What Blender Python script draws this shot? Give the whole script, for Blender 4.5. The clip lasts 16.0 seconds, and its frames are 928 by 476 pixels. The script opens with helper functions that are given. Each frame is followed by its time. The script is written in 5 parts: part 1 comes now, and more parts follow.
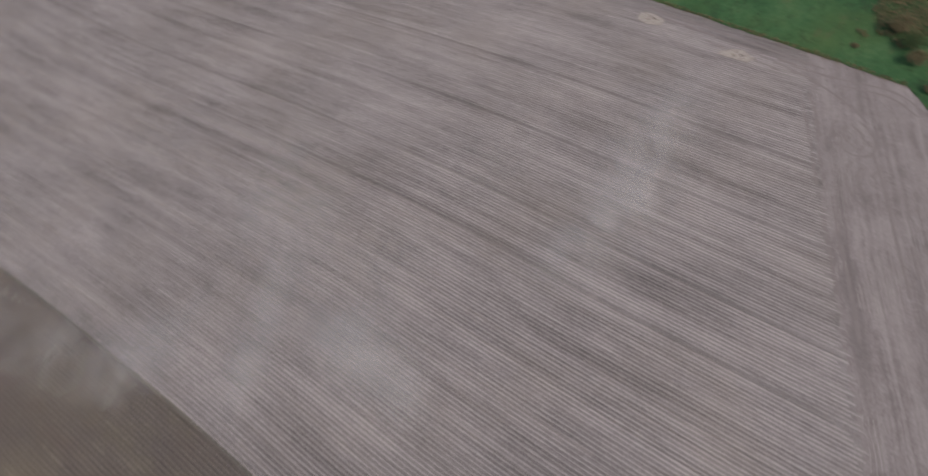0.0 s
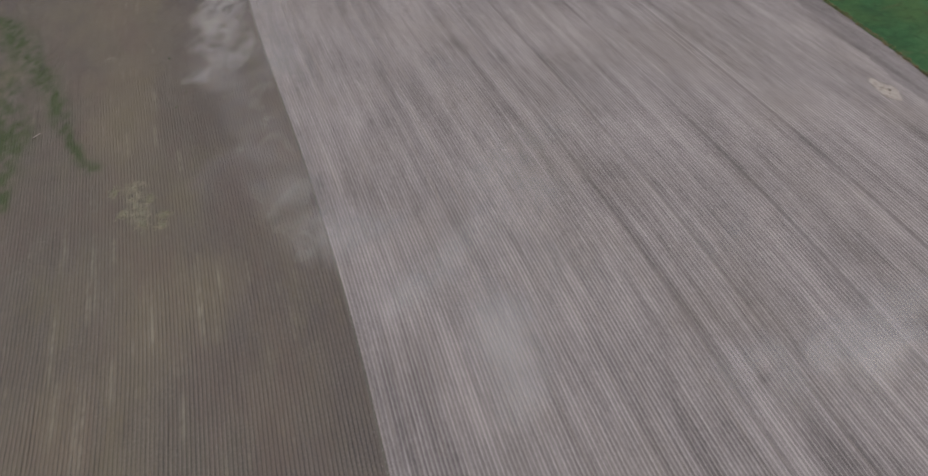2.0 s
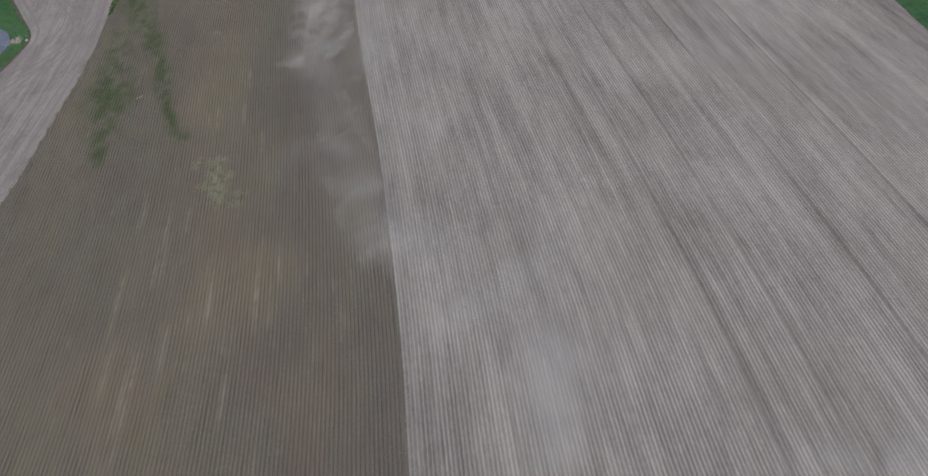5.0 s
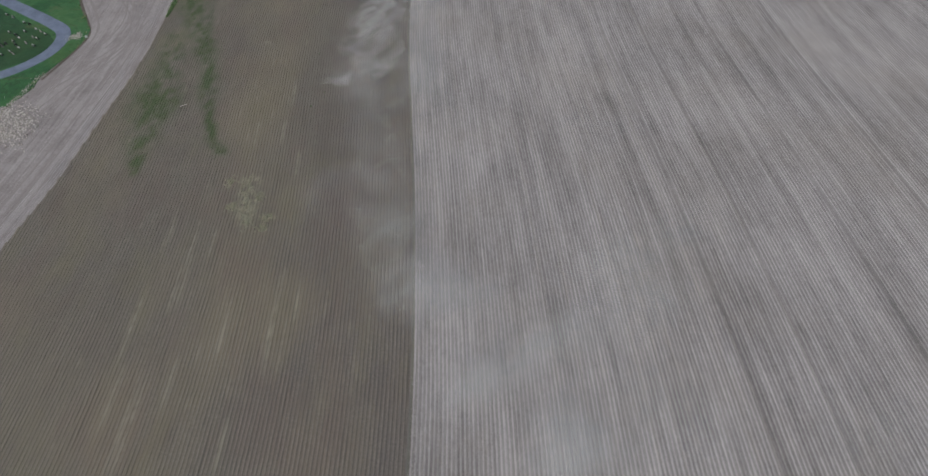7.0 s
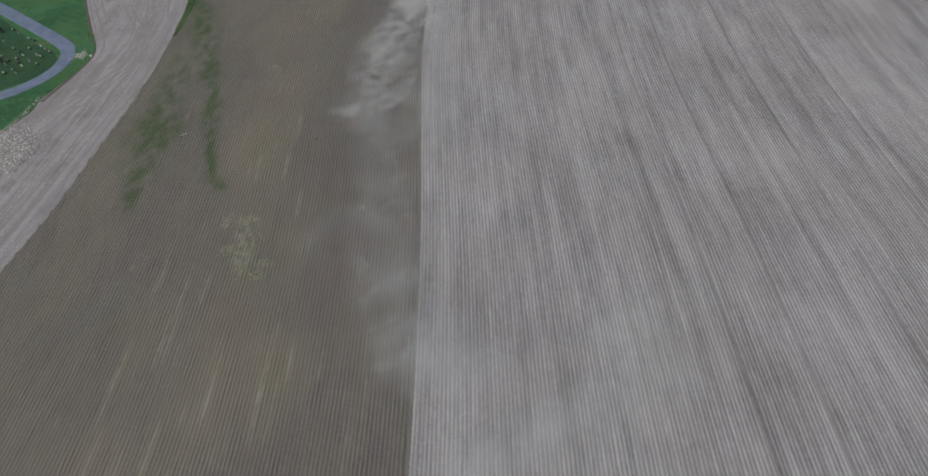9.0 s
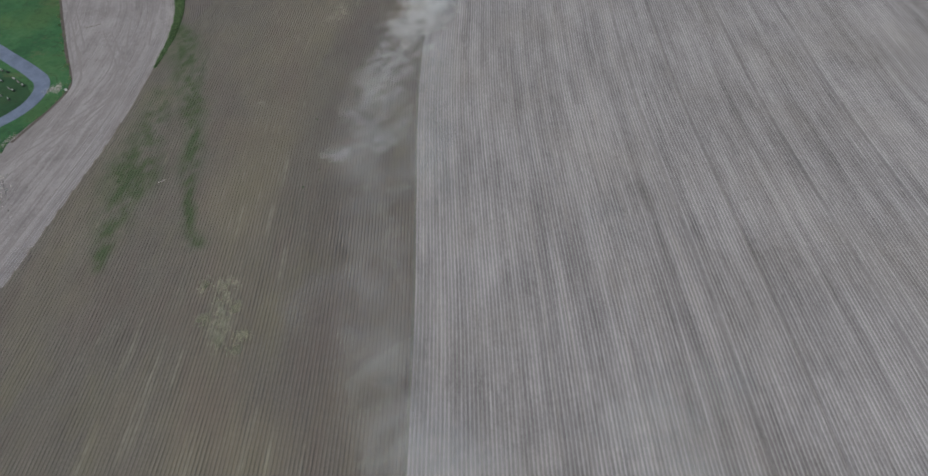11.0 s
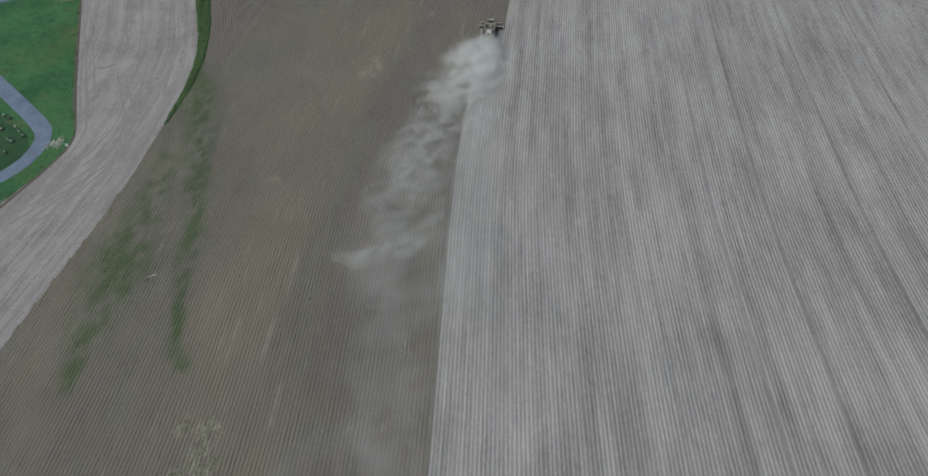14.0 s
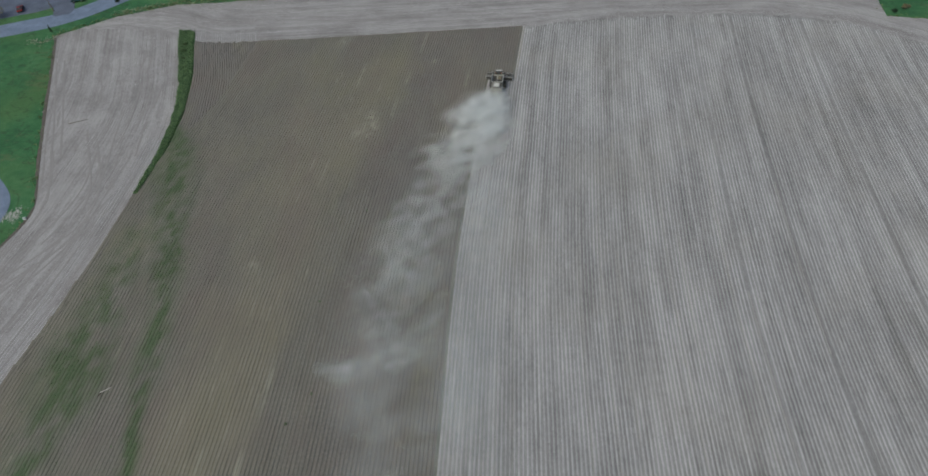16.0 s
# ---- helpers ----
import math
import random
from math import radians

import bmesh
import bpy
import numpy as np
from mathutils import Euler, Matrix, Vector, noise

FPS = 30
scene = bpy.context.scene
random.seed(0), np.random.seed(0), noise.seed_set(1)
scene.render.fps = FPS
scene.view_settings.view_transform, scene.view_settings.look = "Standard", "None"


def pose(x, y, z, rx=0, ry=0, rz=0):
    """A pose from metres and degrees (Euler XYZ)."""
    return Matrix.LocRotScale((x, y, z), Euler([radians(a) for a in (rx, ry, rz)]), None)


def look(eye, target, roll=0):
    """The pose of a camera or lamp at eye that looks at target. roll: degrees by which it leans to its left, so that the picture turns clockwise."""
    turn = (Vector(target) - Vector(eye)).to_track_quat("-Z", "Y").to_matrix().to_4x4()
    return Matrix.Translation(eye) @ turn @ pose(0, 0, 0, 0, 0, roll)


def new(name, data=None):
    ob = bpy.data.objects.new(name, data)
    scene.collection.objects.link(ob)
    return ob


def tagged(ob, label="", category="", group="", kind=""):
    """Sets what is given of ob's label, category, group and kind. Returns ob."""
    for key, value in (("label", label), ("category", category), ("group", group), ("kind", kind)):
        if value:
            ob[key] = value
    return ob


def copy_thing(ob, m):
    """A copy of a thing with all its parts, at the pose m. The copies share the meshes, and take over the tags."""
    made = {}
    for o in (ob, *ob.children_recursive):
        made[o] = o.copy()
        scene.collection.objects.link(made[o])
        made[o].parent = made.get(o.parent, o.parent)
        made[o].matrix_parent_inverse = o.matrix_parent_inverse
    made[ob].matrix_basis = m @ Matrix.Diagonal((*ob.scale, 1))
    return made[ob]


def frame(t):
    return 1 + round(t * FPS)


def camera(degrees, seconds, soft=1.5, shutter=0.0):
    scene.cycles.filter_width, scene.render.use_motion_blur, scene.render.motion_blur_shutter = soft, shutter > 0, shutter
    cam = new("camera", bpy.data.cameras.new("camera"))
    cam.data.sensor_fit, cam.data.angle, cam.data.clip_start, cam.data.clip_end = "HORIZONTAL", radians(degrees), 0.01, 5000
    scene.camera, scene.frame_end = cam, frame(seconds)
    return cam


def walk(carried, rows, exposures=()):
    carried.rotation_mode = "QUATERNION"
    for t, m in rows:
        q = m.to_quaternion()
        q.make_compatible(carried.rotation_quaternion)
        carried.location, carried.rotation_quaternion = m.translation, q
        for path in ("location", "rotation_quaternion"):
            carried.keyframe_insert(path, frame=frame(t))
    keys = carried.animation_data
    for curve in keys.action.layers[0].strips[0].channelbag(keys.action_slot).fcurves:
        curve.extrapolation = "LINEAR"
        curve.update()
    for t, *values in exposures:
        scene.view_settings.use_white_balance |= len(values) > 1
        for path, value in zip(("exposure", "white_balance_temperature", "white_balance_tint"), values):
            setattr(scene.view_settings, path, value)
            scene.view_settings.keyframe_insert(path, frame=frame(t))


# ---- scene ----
cam = camera(79.2, 16.0, 1.62, 0.5)
METRES, EYE, TILT, LEAN, TURN = 116.9, 95.4, 0.0, 0.0, -43.0
ROWS = [
    (0.0, 0.0, 0.0, 0.0, -7.61, -53.82, 5.61),
    (0.5, -0.0039, 0.0029, 0.0005, 3.93, -52.83, 4.86),
    (1.0, -0.0091, 0.0063, -0.0004, 14.71, -52.07, 3.98),
    (1.5, -0.0111, 0.0071, 0.0013, 23.05, -51.66, 3.22),
    (2.0, -0.0124, 0.0094, -0.0, 27.59, -51.4, 2.95),
    (2.5, -0.015, 0.0096, 0.0001, 34.82, -51.17, 2.15),
    (3.0, -0.0151, 0.0118, -0.0002, 36.6, -51.07, 2.11),
    (3.5, -0.0166, 0.0138, -0.0016, 37.39, -51.01, 2.1),
    (6.0, -0.0662, 0.098, 0.0011, 42.1, -50.66, 2.02),
    (6.5, -0.0799, 0.1245, 0.0035, 44.77, -50.58, 1.97),
    (7.0, -0.0996, 0.1499, 0.0049, 45.96, -50.54, 1.93),
    (7.5, -0.1217, 0.1783, 0.0075, 47.37, -50.48, 1.89),
    (8.0, -0.1422, 0.2028, 0.0098, 47.92, -50.38, 1.89),
    (8.5, -0.1611, 0.2225, 0.0117, 48.15, -50.43, 1.87),
    (9.0, -0.1805, 0.241, 0.0124, 48.19, -50.42, 1.91),
    (11.5, -0.3264, 0.3825, 0.0199, 48.41, -50.8, 2.26),
    (12.0, -0.3634, 0.415, 0.0214, 49.63, -50.83, 2.15),
    (12.5, -0.4026, 0.4468, 0.0227, 50.32, -50.85, 2.08),
    (13.0, -0.4447, 0.4776, 0.024, 51.44, -50.89, 1.97),
    (13.5, -0.4875, 0.5102, 0.0247, 52.68, -50.9, 1.92),
    (14.0, -0.5314, 0.5431, 0.0247, 53.6, -50.85, 1.93),
    (14.5, -0.5754, 0.5772, 0.0246, 54.09, -50.83, 2.02),
    (15.0, -0.6207, 0.6116, 0.024, 54.31, -50.78, 2.1),
    (15.5, -0.666, 0.6475, 0.024, 54.39, -50.72, 2.16),
    (16.0, -0.7109, 0.6838, 0.0228, 54.32, -50.62, 2.22),
]
walk(cam, [(t, pose(0, 0, EYE, TILT, LEAN, TURN) @ pose(METRES * x, METRES * y, METRES * z, 90 + pitch, roll, yaw)) for t, x, y, z, yaw, pitch, roll in ROWS],
     [(0.0, 0.03, 6960, 19), (3.5, 0.11, 6720, 13), (9.0, 0.13, 6400, 8), (12.5, 0.12, 6340, 5), (14.0, 0.18, 6310, 2), (16.0, 0.20, 6230, 1)])


# ---- world, sun ----
SUN_UP, SUN_TURN = 48.0, 205.0
world = bpy.data.worlds.new("overcast_sky")
scene.world = world
world.use_nodes = True
wn = world.node_tree
wn.nodes.clear()
w_out = wn.nodes.new("ShaderNodeOutputWorld")
w_bg = wn.nodes.new("ShaderNodeBackground")
w_sky = wn.nodes.new("ShaderNodeTexSky")
w_sky.sky_type = "NISHITA"
w_sky.sun_disc = False
w_sky.sun_elevation, w_sky.sun_rotation = radians(SUN_UP), radians(SUN_TURN)
w_sky.dust_density, w_sky.air_density, w_sky.ozone_density = 4.0, 1.0, 0.6
w_bg.inputs["Strength"].default_value = 0.09
wn.links.new(w_sky.outputs[0], w_bg.inputs["Color"])
wn.links.new(w_bg.outputs[0], w_out.inputs["Surface"])
sun = new("sun", bpy.data.lights.new("sun", "SUN"))
sun.data.energy, sun.data.angle, sun.data.color = 1.3, radians(25), (1.0, 0.95, 0.88)
sun_a, sun_b = radians(SUN_TURN), radians(SUN_UP)
sun.matrix_world = look((0, 0, 200), Vector((0, 0, 200)) - Vector((math.sin(sun_a) * math.cos(sun_b), math.cos(sun_a) * math.cos(sun_b), math.sin(sun_b))))


# ---- numbers of the plan, in metres ----
def smooth_curve(knots, soft=9.0):
    """A curve x(y) or y(x) through knots, rounded off over some metres."""
    ks = np.array(knots, float)
    fine = np.arange(ks[0, 0] - 60, ks[-1, 0] + 60, 1.0)
    lo = ks[0, 1] + (fine - ks[0, 0]) * (ks[1, 1] - ks[0, 1]) / (ks[1, 0] - ks[0, 0])
    hi = ks[-1, 1] + (fine - ks[-1, 0]) * (ks[-1, 1] - ks[-2, 1]) / (ks[-1, 0] - ks[-2, 0])
    val = np.where(fine < ks[0, 0], lo, np.where(fine > ks[-1, 0], hi, np.interp(fine, ks[:, 0], ks[:, 1])))
    w = np.exp(-0.5 * (np.arange(-25, 26) / soft) ** 2)
    pad = np.concatenate([val[0] + (val[1] - val[0]) * np.arange(-25, 0), val, val[-1] + (val[-1] - val[-2]) * np.arange(1, 26)])
    val = np.convolve(pad, w / w.sum(), "valid")
    return lambda q: np.interp(q, fine, val)


ROW = 0.76                                   # row spacing of the beans
TREADS = [2.7, 5.6, 9.9, 13.2, 26.8, 31.2, 34.8, 42.3, 45.7, 48.5, 58.2, 61.0, 73.0]   # wheel lanes, metres from the edge
TREADS = [0.5 + ROW * (math.floor((u - 0.5) / ROW) + 0.5) for u in TREADS]   # each between two rows
CUT_WIDTH = 7.7                              # the header's width
COMBINE_AT = (-27.2, 250.4)                  # front axle
HEADER_Y = COMBINE_AT[1] + 4.4
# x of the edge of the standing beans, along y: every row of the big field runs parallel to it
crop_line = smooth_curve([(-60, -4.4), (32, -9.9), (54, -10.8), (73, -12.3), (86, -13.6), (107, -15.8), (124, -17.9), (133, -19.3), (147, -21.1), (158, -22.7), (177, -25.3), (193, -27.0), (213, -28.4), (257, -31.2), (283, -32.2), (320, -33)])
# x of the east side of the western headland
strip_line = smooth_curve([(-60, -110), (93, -108), (114, -106.2), (140, -106.6), (160, -106.6), (180, -108.0), (199, -110.6), (219, -114.5), (233, -120.0), (260, -135.2), (280, -146)], 5.0)
# y of the inner side of the northern and southern headlands
north_line = smooth_curve([(-190, 262), (-145, 266), (-134, 262), (-128.4, 258.7), (-77.4, 270.6), (-24.6, 283.6), (-3, 291), (20, 296), (50, 302), (75, 300), (100, 288), (150, 262)], 6.0)
south_line = smooth_curve([(-140, -115), (0, -50), (50, -26.7), (86, -8.5), (125, 9), (150, 20)], 6.0)
HEDGE_EAST = smooth_curve([(190, -108.5), (209, -110), (224, -113.2), (242, -119.8), (259, -128.8), (270, -134)], 3.0)
POINT_ROWS_EAST = smooth_curve([(205, -111), (216, -108.4), (232, -106.2), (244, -106), (264, -107)], 3.0)


# ---- noise ----
lattice = np.random.RandomState(5).rand(64, 64, 64)


def value_noise(x, y, z):
    x, y, z = np.broadcast_arrays(np.asarray(x, float), np.asarray(y, float), np.asarray(z, float))
    xi, yi, zi = np.floor(x).astype(int), np.floor(y).astype(int), np.floor(z).astype(int)
    fx, fy, fz = x - xi, y - yi, z - zi
    fx, fy, fz = (f * f * (3 - 2 * f) for f in (fx, fy, fz))
    total = 0.0
    for dx in (0, 1):
        for dy in (0, 1):
            for dz in (0, 1):
                total = total + lattice[(xi + dx) % 64, (yi + dy) % 64, (zi + dz) % 64] * (fx if dx else 1 - fx) * (fy if dy else 1 - fy) * (fz if dz else 1 - fz)
    return total


def fbm(x, y, z=0.0, octaves=4, gain=0.5):
    total, amp, norm, f = 0.0, 1.0, 0.0, 1.0
    for k in range(octaves):
        total = total + amp * value_noise(np.asarray(x) * f + 13.7 * k, np.asarray(y) * f + 5.1 * k, np.asarray(z) * f + 3.3 * k)
        norm += amp
        amp, f = amp * gain, f * 2.03
    return total / norm


def near_path(x, y, path):
    """Distance from points to a polyline whose rows are x, y, reach; in units of the reach."""
    best = np.full(np.shape(x), 99.0)
    for (ax, ay, ar), (bx, by, br) in zip(path[:-1], path[1:]):
        t = np.clip(((x - ax) * (bx - ax) + (y - ay) * (by - ay)) / ((bx - ax) ** 2 + (by - ay) ** 2), 0, 1)
        d = np.hypot(x - ax - t * (bx - ax), y - ay - t * (by - ay)) / (ar + t * (br - ar))
        best = np.minimum(best, d)
    return best


WEED_BAND = [(-113, 217, 1.8), (-106, 208, 3.2), (-100, 195, 3.4), (-93, 182, 3.0), (-88, 172, 2.4), (-84, 163, 1.7), (-82, 157, 2.0), (-79, 147, 1.7), (-75.5, 138.5, 1.1), (-72.3, 131.5, 1.1), (-68.2, 126.3, 1.3)]
WEED_PATCH = [(-102, 182, 2.0), (-97.5, 166, 3.2), (-95.8, 155, 4.4), (-94.0, 147, 4.8), (-92.4, 139, 4.0), (-91.2, 132, 3.0), (-90.2, 126, 1.8), (-88.0, 118.5, 1.1)]
# x, y, reach across, reach along of bleached clumps
PALE_SPOTS = [(-61.9, 115.6, 1.0, 1.6), (-57.2, 116.2, 2.1, 1.3), (-57.0, 112.8, 1.6, 2.2), (-55.6, 109.2, 1.8, 2.3), (-55.2, 105.8, 1.9, 2.2), (-54.2, 102.6, 1.2, 1.6), (-49.7, 104.1, 1.3, 1.0), (-59.1, 107.2, 1.2, 1.2),
              (-53.4, 110.6, 0.9, 1.2), (-50.0, 101.0, 1.0, 0.9), (-59.5, 231, 1.6, 3.6), (-57.5, 227.5, 1.8, 2.2), (-61.5, 224, 1.4, 2.4), (-48.5, 259.9, 0.8, 1.1), (-79.5, 267, 1.6, 3.0), (-58.1, 223.7, 1.0, 1.2), (-70.2, 177, 1.4, 1.6)]
# x, from y, to y of single pale rows
PALE_ROWS = [(-60.8, 129, 139), (-53.8, 130, 140), (-64.4, 91, 102), (-63.7, 78, 90), (-59.9, 93, 100), (-60.6, 41, 64), (-61.9, 46, 63), (-56.6, 58, 68), (-40.4, 66, 80), (-41.4, 72, 87), (-50.2, 69, 79), (-69.2, 67, 82),
             (-62.6, 80, 92), (-43.2, 47, 57), (-66.4, 54, 66), (-37.1, 77, 86), (-53.9, 264, 276), (-36.7, 248, 257), (-54.1, 247, 254), (-54.2, 231, 240), (-68.4, 244, 256), (-47.0, 118, 127), (-71.0, 96, 106), (-55.0, 146, 156)]


def weed_at(x, y):
    n = fbm(x * 0.55, y * 0.42, 2.0, 5, 0.6)
    m = fbm(x * 0.10, y * 0.075, 8.0, 3, 0.5)
    a = np.exp(-0.50 * near_path(x, y, WEED_BAND) ** 2)
    b = np.exp(-0.50 * near_path(x, y, WEED_PATCH) ** 2) * 0.95
    return np.clip(np.maximum(a, b) * (0.60 + 2.9 * (n - 0.5) + 1.5 * (m - 0.5)), 0, 1)


RIPE = [(-64, 142, 10, 30), (-68, 205, 12, 35), (-52, 88, 13, 24), (-46, 77, 10, 11), (-66, 58, 10, 12), (-26, 52, 10, 14), (-40, 225, 10, 25), (-72, 250, 20, 14)]


def ripe_at(x, y):
    n = fbm(x * 0.10, y * 0.035, 12.0, 4, 0.55)
    total = 0.0
    for px, py, rx, ry in RIPE:
        total = total + np.exp(-((x - px) / rx) ** 2 - ((y - py) / ry) ** 2)
    brown = np.exp(-((x + 45) / 8.0) ** 2 - ((y - 185) / 38.0) ** 2) + np.exp(-((x + 42) / 8.0) ** 2 - ((y - 98) / 14.0) ** 2) + np.exp(-((x + 78) / 9.0) ** 2 - ((y - 85) / 24.0) ** 2)
    return np.clip(total * 0.8 + (n - 0.5) * 2.0 - 0.8 * brown, 0, 1)


def rust_at(x, y):
    n = fbm(x * 0.5, y * 0.12, 15.0, 4, 0.55)
    return np.clip(np.exp(-((x + 62) / 6.0) ** 2 - ((y - 53) / 10.0) ** 2) * (0.35 + (n - 0.3) * 2.0), 0, 1)


def pale_at(x, y):
    n = fbm(x * 1.1, y * 0.9, 7.0, 4, 0.6)
    total, lines = 0.0, 0.0
    for i, (px, py, rx, ry) in enumerate(PALE_SPOTS):
        total = total + (1.0 if i < 10 else 0.5) * np.exp(-((x - px) / rx) ** 2 - ((y - py) / ry) ** 2)
    for px, y0, y1 in PALE_ROWS:
        ym, yl = (y0 + y1) / 2, (y1 - y0) / 2
        lines = lines + np.exp(-((x - px - crop_line(y) + crop_line(ym)) / 0.5) ** 2 - np.abs((y - ym) / yl) ** 4)
    return np.clip(1.15 * total * np.clip((n - 0.33) * 3.6, 0, 1) + 0.42 * lines * np.clip((n - 0.25) * 3, 0, 1), 0, 1)


# ---- materials ----
class Graph:
    """A small helper to write node materials."""

    def __init__(self, name, rough=0.9):
        self.mat = bpy.data.materials.new(name)
        self.mat.use_nodes = True
        self.nt = self.mat.node_tree
        self.bsdf = self.nt.nodes["Principled BSDF"]
        self.bsdf.inputs["Roughness"].default_value = rough
        self.bsdf.inputs["Specular IOR Level"].default_value = 0.25

    def plug(self, socket, value):
        if isinstance(value, bpy.types.NodeSocket):
            self.nt.links.new(value, socket)
        else:
            socket.default_value = value

    def pos(self):
        return self.nt.nodes.new("ShaderNodeNewGeometry").outputs["Position"]

    def local(self):
        return self.nt.nodes.new("ShaderNodeTexCoord").outputs["Object"]

    def rows(self):
        n = self.nt.nodes.new("ShaderNodeUVMap")
        n.uv_map = "rows"
        return n.outputs[0]

    def attr(self, name):
        n = self.nt.nodes.new("ShaderNodeAttribute")
        n.attribute_name = name
        return n.outputs["Fac"]

    def pick(self):
        return self.nt.nodes.new("ShaderNodeObjectInfo").outputs["Random"]

    def island(self):
        return self.nt.nodes.new("ShaderNodeNewGeometry").outputs["Random Per Island"]

    def scaled(self, vec, s, shift=(0, 0, 0)):
        n = self.nt.nodes.new("ShaderNodeMapping")
        self.plug(n.inputs["Vector"], vec)
        n.inputs["Scale"].default_value = s
        n.inputs["Location"].default_value = shift
        return n.outputs[0]

    def noise(self, vec, scale=1.0, detail=3.0, rough=0.55):
        n = self.nt.nodes.new("ShaderNodeTexNoise")
        self.plug(n.inputs["Vector"], vec)
        n.inputs["Scale"].default_value, n.inputs["Detail"].default_value, n.inputs["Roughness"].default_value = scale, detail, rough
        return n.outputs["Fac"]

    def ramp(self, fac, stops):
        n = self.nt.nodes.new("ShaderNodeValToRGB")
        self.plug(n.inputs[0], fac)
        e = n.color_ramp.elements
        while len(e) < len(stops):
            e.new(0.5)
        for el, (p, c) in zip(e, stops):
            el.position = p
            el.color = (c, c, c, 1) if isinstance(c, (int, float)) else (*c, 1)
        return n.outputs[0]

    def math(self, op, a, b=0.0, clamp=False):
        n = self.nt.nodes.new("ShaderNodeMath")
        n.operation, n.use_clamp = op, clamp
        self.plug(n.inputs[0], a)
        self.plug(n.inputs[1], b)
        return n.outputs[0]

    def mix(self, fac, a, b, mode="MIX"):
        n = self.nt.nodes.new("ShaderNodeMix")
        n.data_type, n.blend_type = "RGBA", mode
        self.plug(n.inputs[0], fac)
        for s, v in ((n.inputs[6], a), (n.inputs[7], b)):
            self.plug(s, (*v, 1) if isinstance(v, tuple) and len(v) == 3 else v)
        return n.outputs[2]

    def colour(self, c):
        self.plug(self.bsdf.inputs["Base Color"], (*c, 1) if isinstance(c, tuple) else c)
        return self

    def bump(self, height, strength=0.5, distance=0.05):
        n = self.nt.nodes.new("ShaderNodeBump")
        n.inputs["Strength"].default_value, n.inputs["Distance"].default_value = strength, distance
        self.plug(n.inputs["Height"], height)
        self.nt.links.new(n.outputs[0], self.bsdf.inputs["Normal"])
        return self


def bands(g):
    """How much chaff lies: swaths as wide as a header, narrower lanes and single rows, all long drawn, over broad patches."""
    uv = g.rows()
    wide = g.noise(g.scaled(uv, (0.21, 0.0060, 1)), 1.0, 3.0, 0.55)
    lane = g.noise(g.scaled(uv, (0.46, 0.0180, 1), (31, 7, 0)), 1.0, 3.0, 0.6)
    row = g.noise(g.scaled(uv, (1.9, 0.11, 1), (3, 17, 0)), 1.0, 3.0, 0.65)
    torn = g.noise(g.scaled(uv, (0.26, 0.036, 1), (13, 5, 0)), 1.0, 6.0, 0.68)
    cloud = g.noise(g.scaled(uv, (0.060, 0.026, 1), (9, 2, 0)), 1.0, 5.0, 0.62)
    s = g.math("ADD", g.math("MULTIPLY", wide, 0.34), g.math("MULTIPLY", lane, 0.42))
    s = g.math("ADD", s, g.math("MULTIPLY", row, 0.34))
    s = g.math("ADD", s, g.math("MULTIPLY", torn, 0.46))
    s = g.math("ADD", s, g.math("MULTIPLY", cloud, 0.46))
    return g.math("SUBTRACT", s, 0.49)


def harvest_material(name, dark, pale, lift, by_row=0.0):
    g = Graph(name, 0.95)
    b = g.math("ADD", bands(g), lift)
    grain = g.noise(g.pos(), 2.6, 4.0, 0.7)
    speck = g.noise(g.scaled(g.rows(), (1.1, 0.55, 1), (2, 6, 0)), 1.0, 5.0, 0.75)
    b = g.math("ADD", b, g.math("MULTIPLY", g.math("SUBTRACT", grain, 0.5), 0.25))
    b = g.math("ADD", b, g.math("MULTIPLY", g.math("SUBTRACT", speck, 0.5), 0.34))
    if by_row:
        b = g.math("ADD", b, g.math("MULTIPLY", g.math("SUBTRACT", g.pick(), 0.5), by_row))
    c = g.ramp(b, [(0.33, dark), (0.68, pale)])
    tint = g.noise(g.pos(), 0.035, 3.0, 0.6)
    c = g.mix(g.ramp(tint, [(0.45, 0.0), (0.7, 0.2)]), c, (0.30, 0.275, 0.235))
    fleck = g.noise(g.pos(), 7.0, 2.0, 0.6)
    c = g.mix(g.ramp(fleck, [(0.56, 0.0), (0.70, 0.45)]), c, (0.50, 0.485, 0.465))
    clod = g.noise(g.scaled(g.pos(), (1, 1, 1), (5, 9, 0)), 4.5, 2.0, 0.7)
    c = g.mix(g.ramp(clod, [(0.60, 0.0), (0.70, 0.5)]), c, (0.12, 0.112, 0.108))
    g.colour(c).bump(grain, 0.6, 0.12)
    return g.mat


M_SOIL = harvest_material("harvested_soil", (0.134, 0.129, 0.129), (0.300, 0.293, 0.294), 0.0)
M_STUBBLE = harvest_material("bean_stubble", (0.230, 0.224, 0.225), (0.424, 0.415, 0.416), 0.02, 0.10)


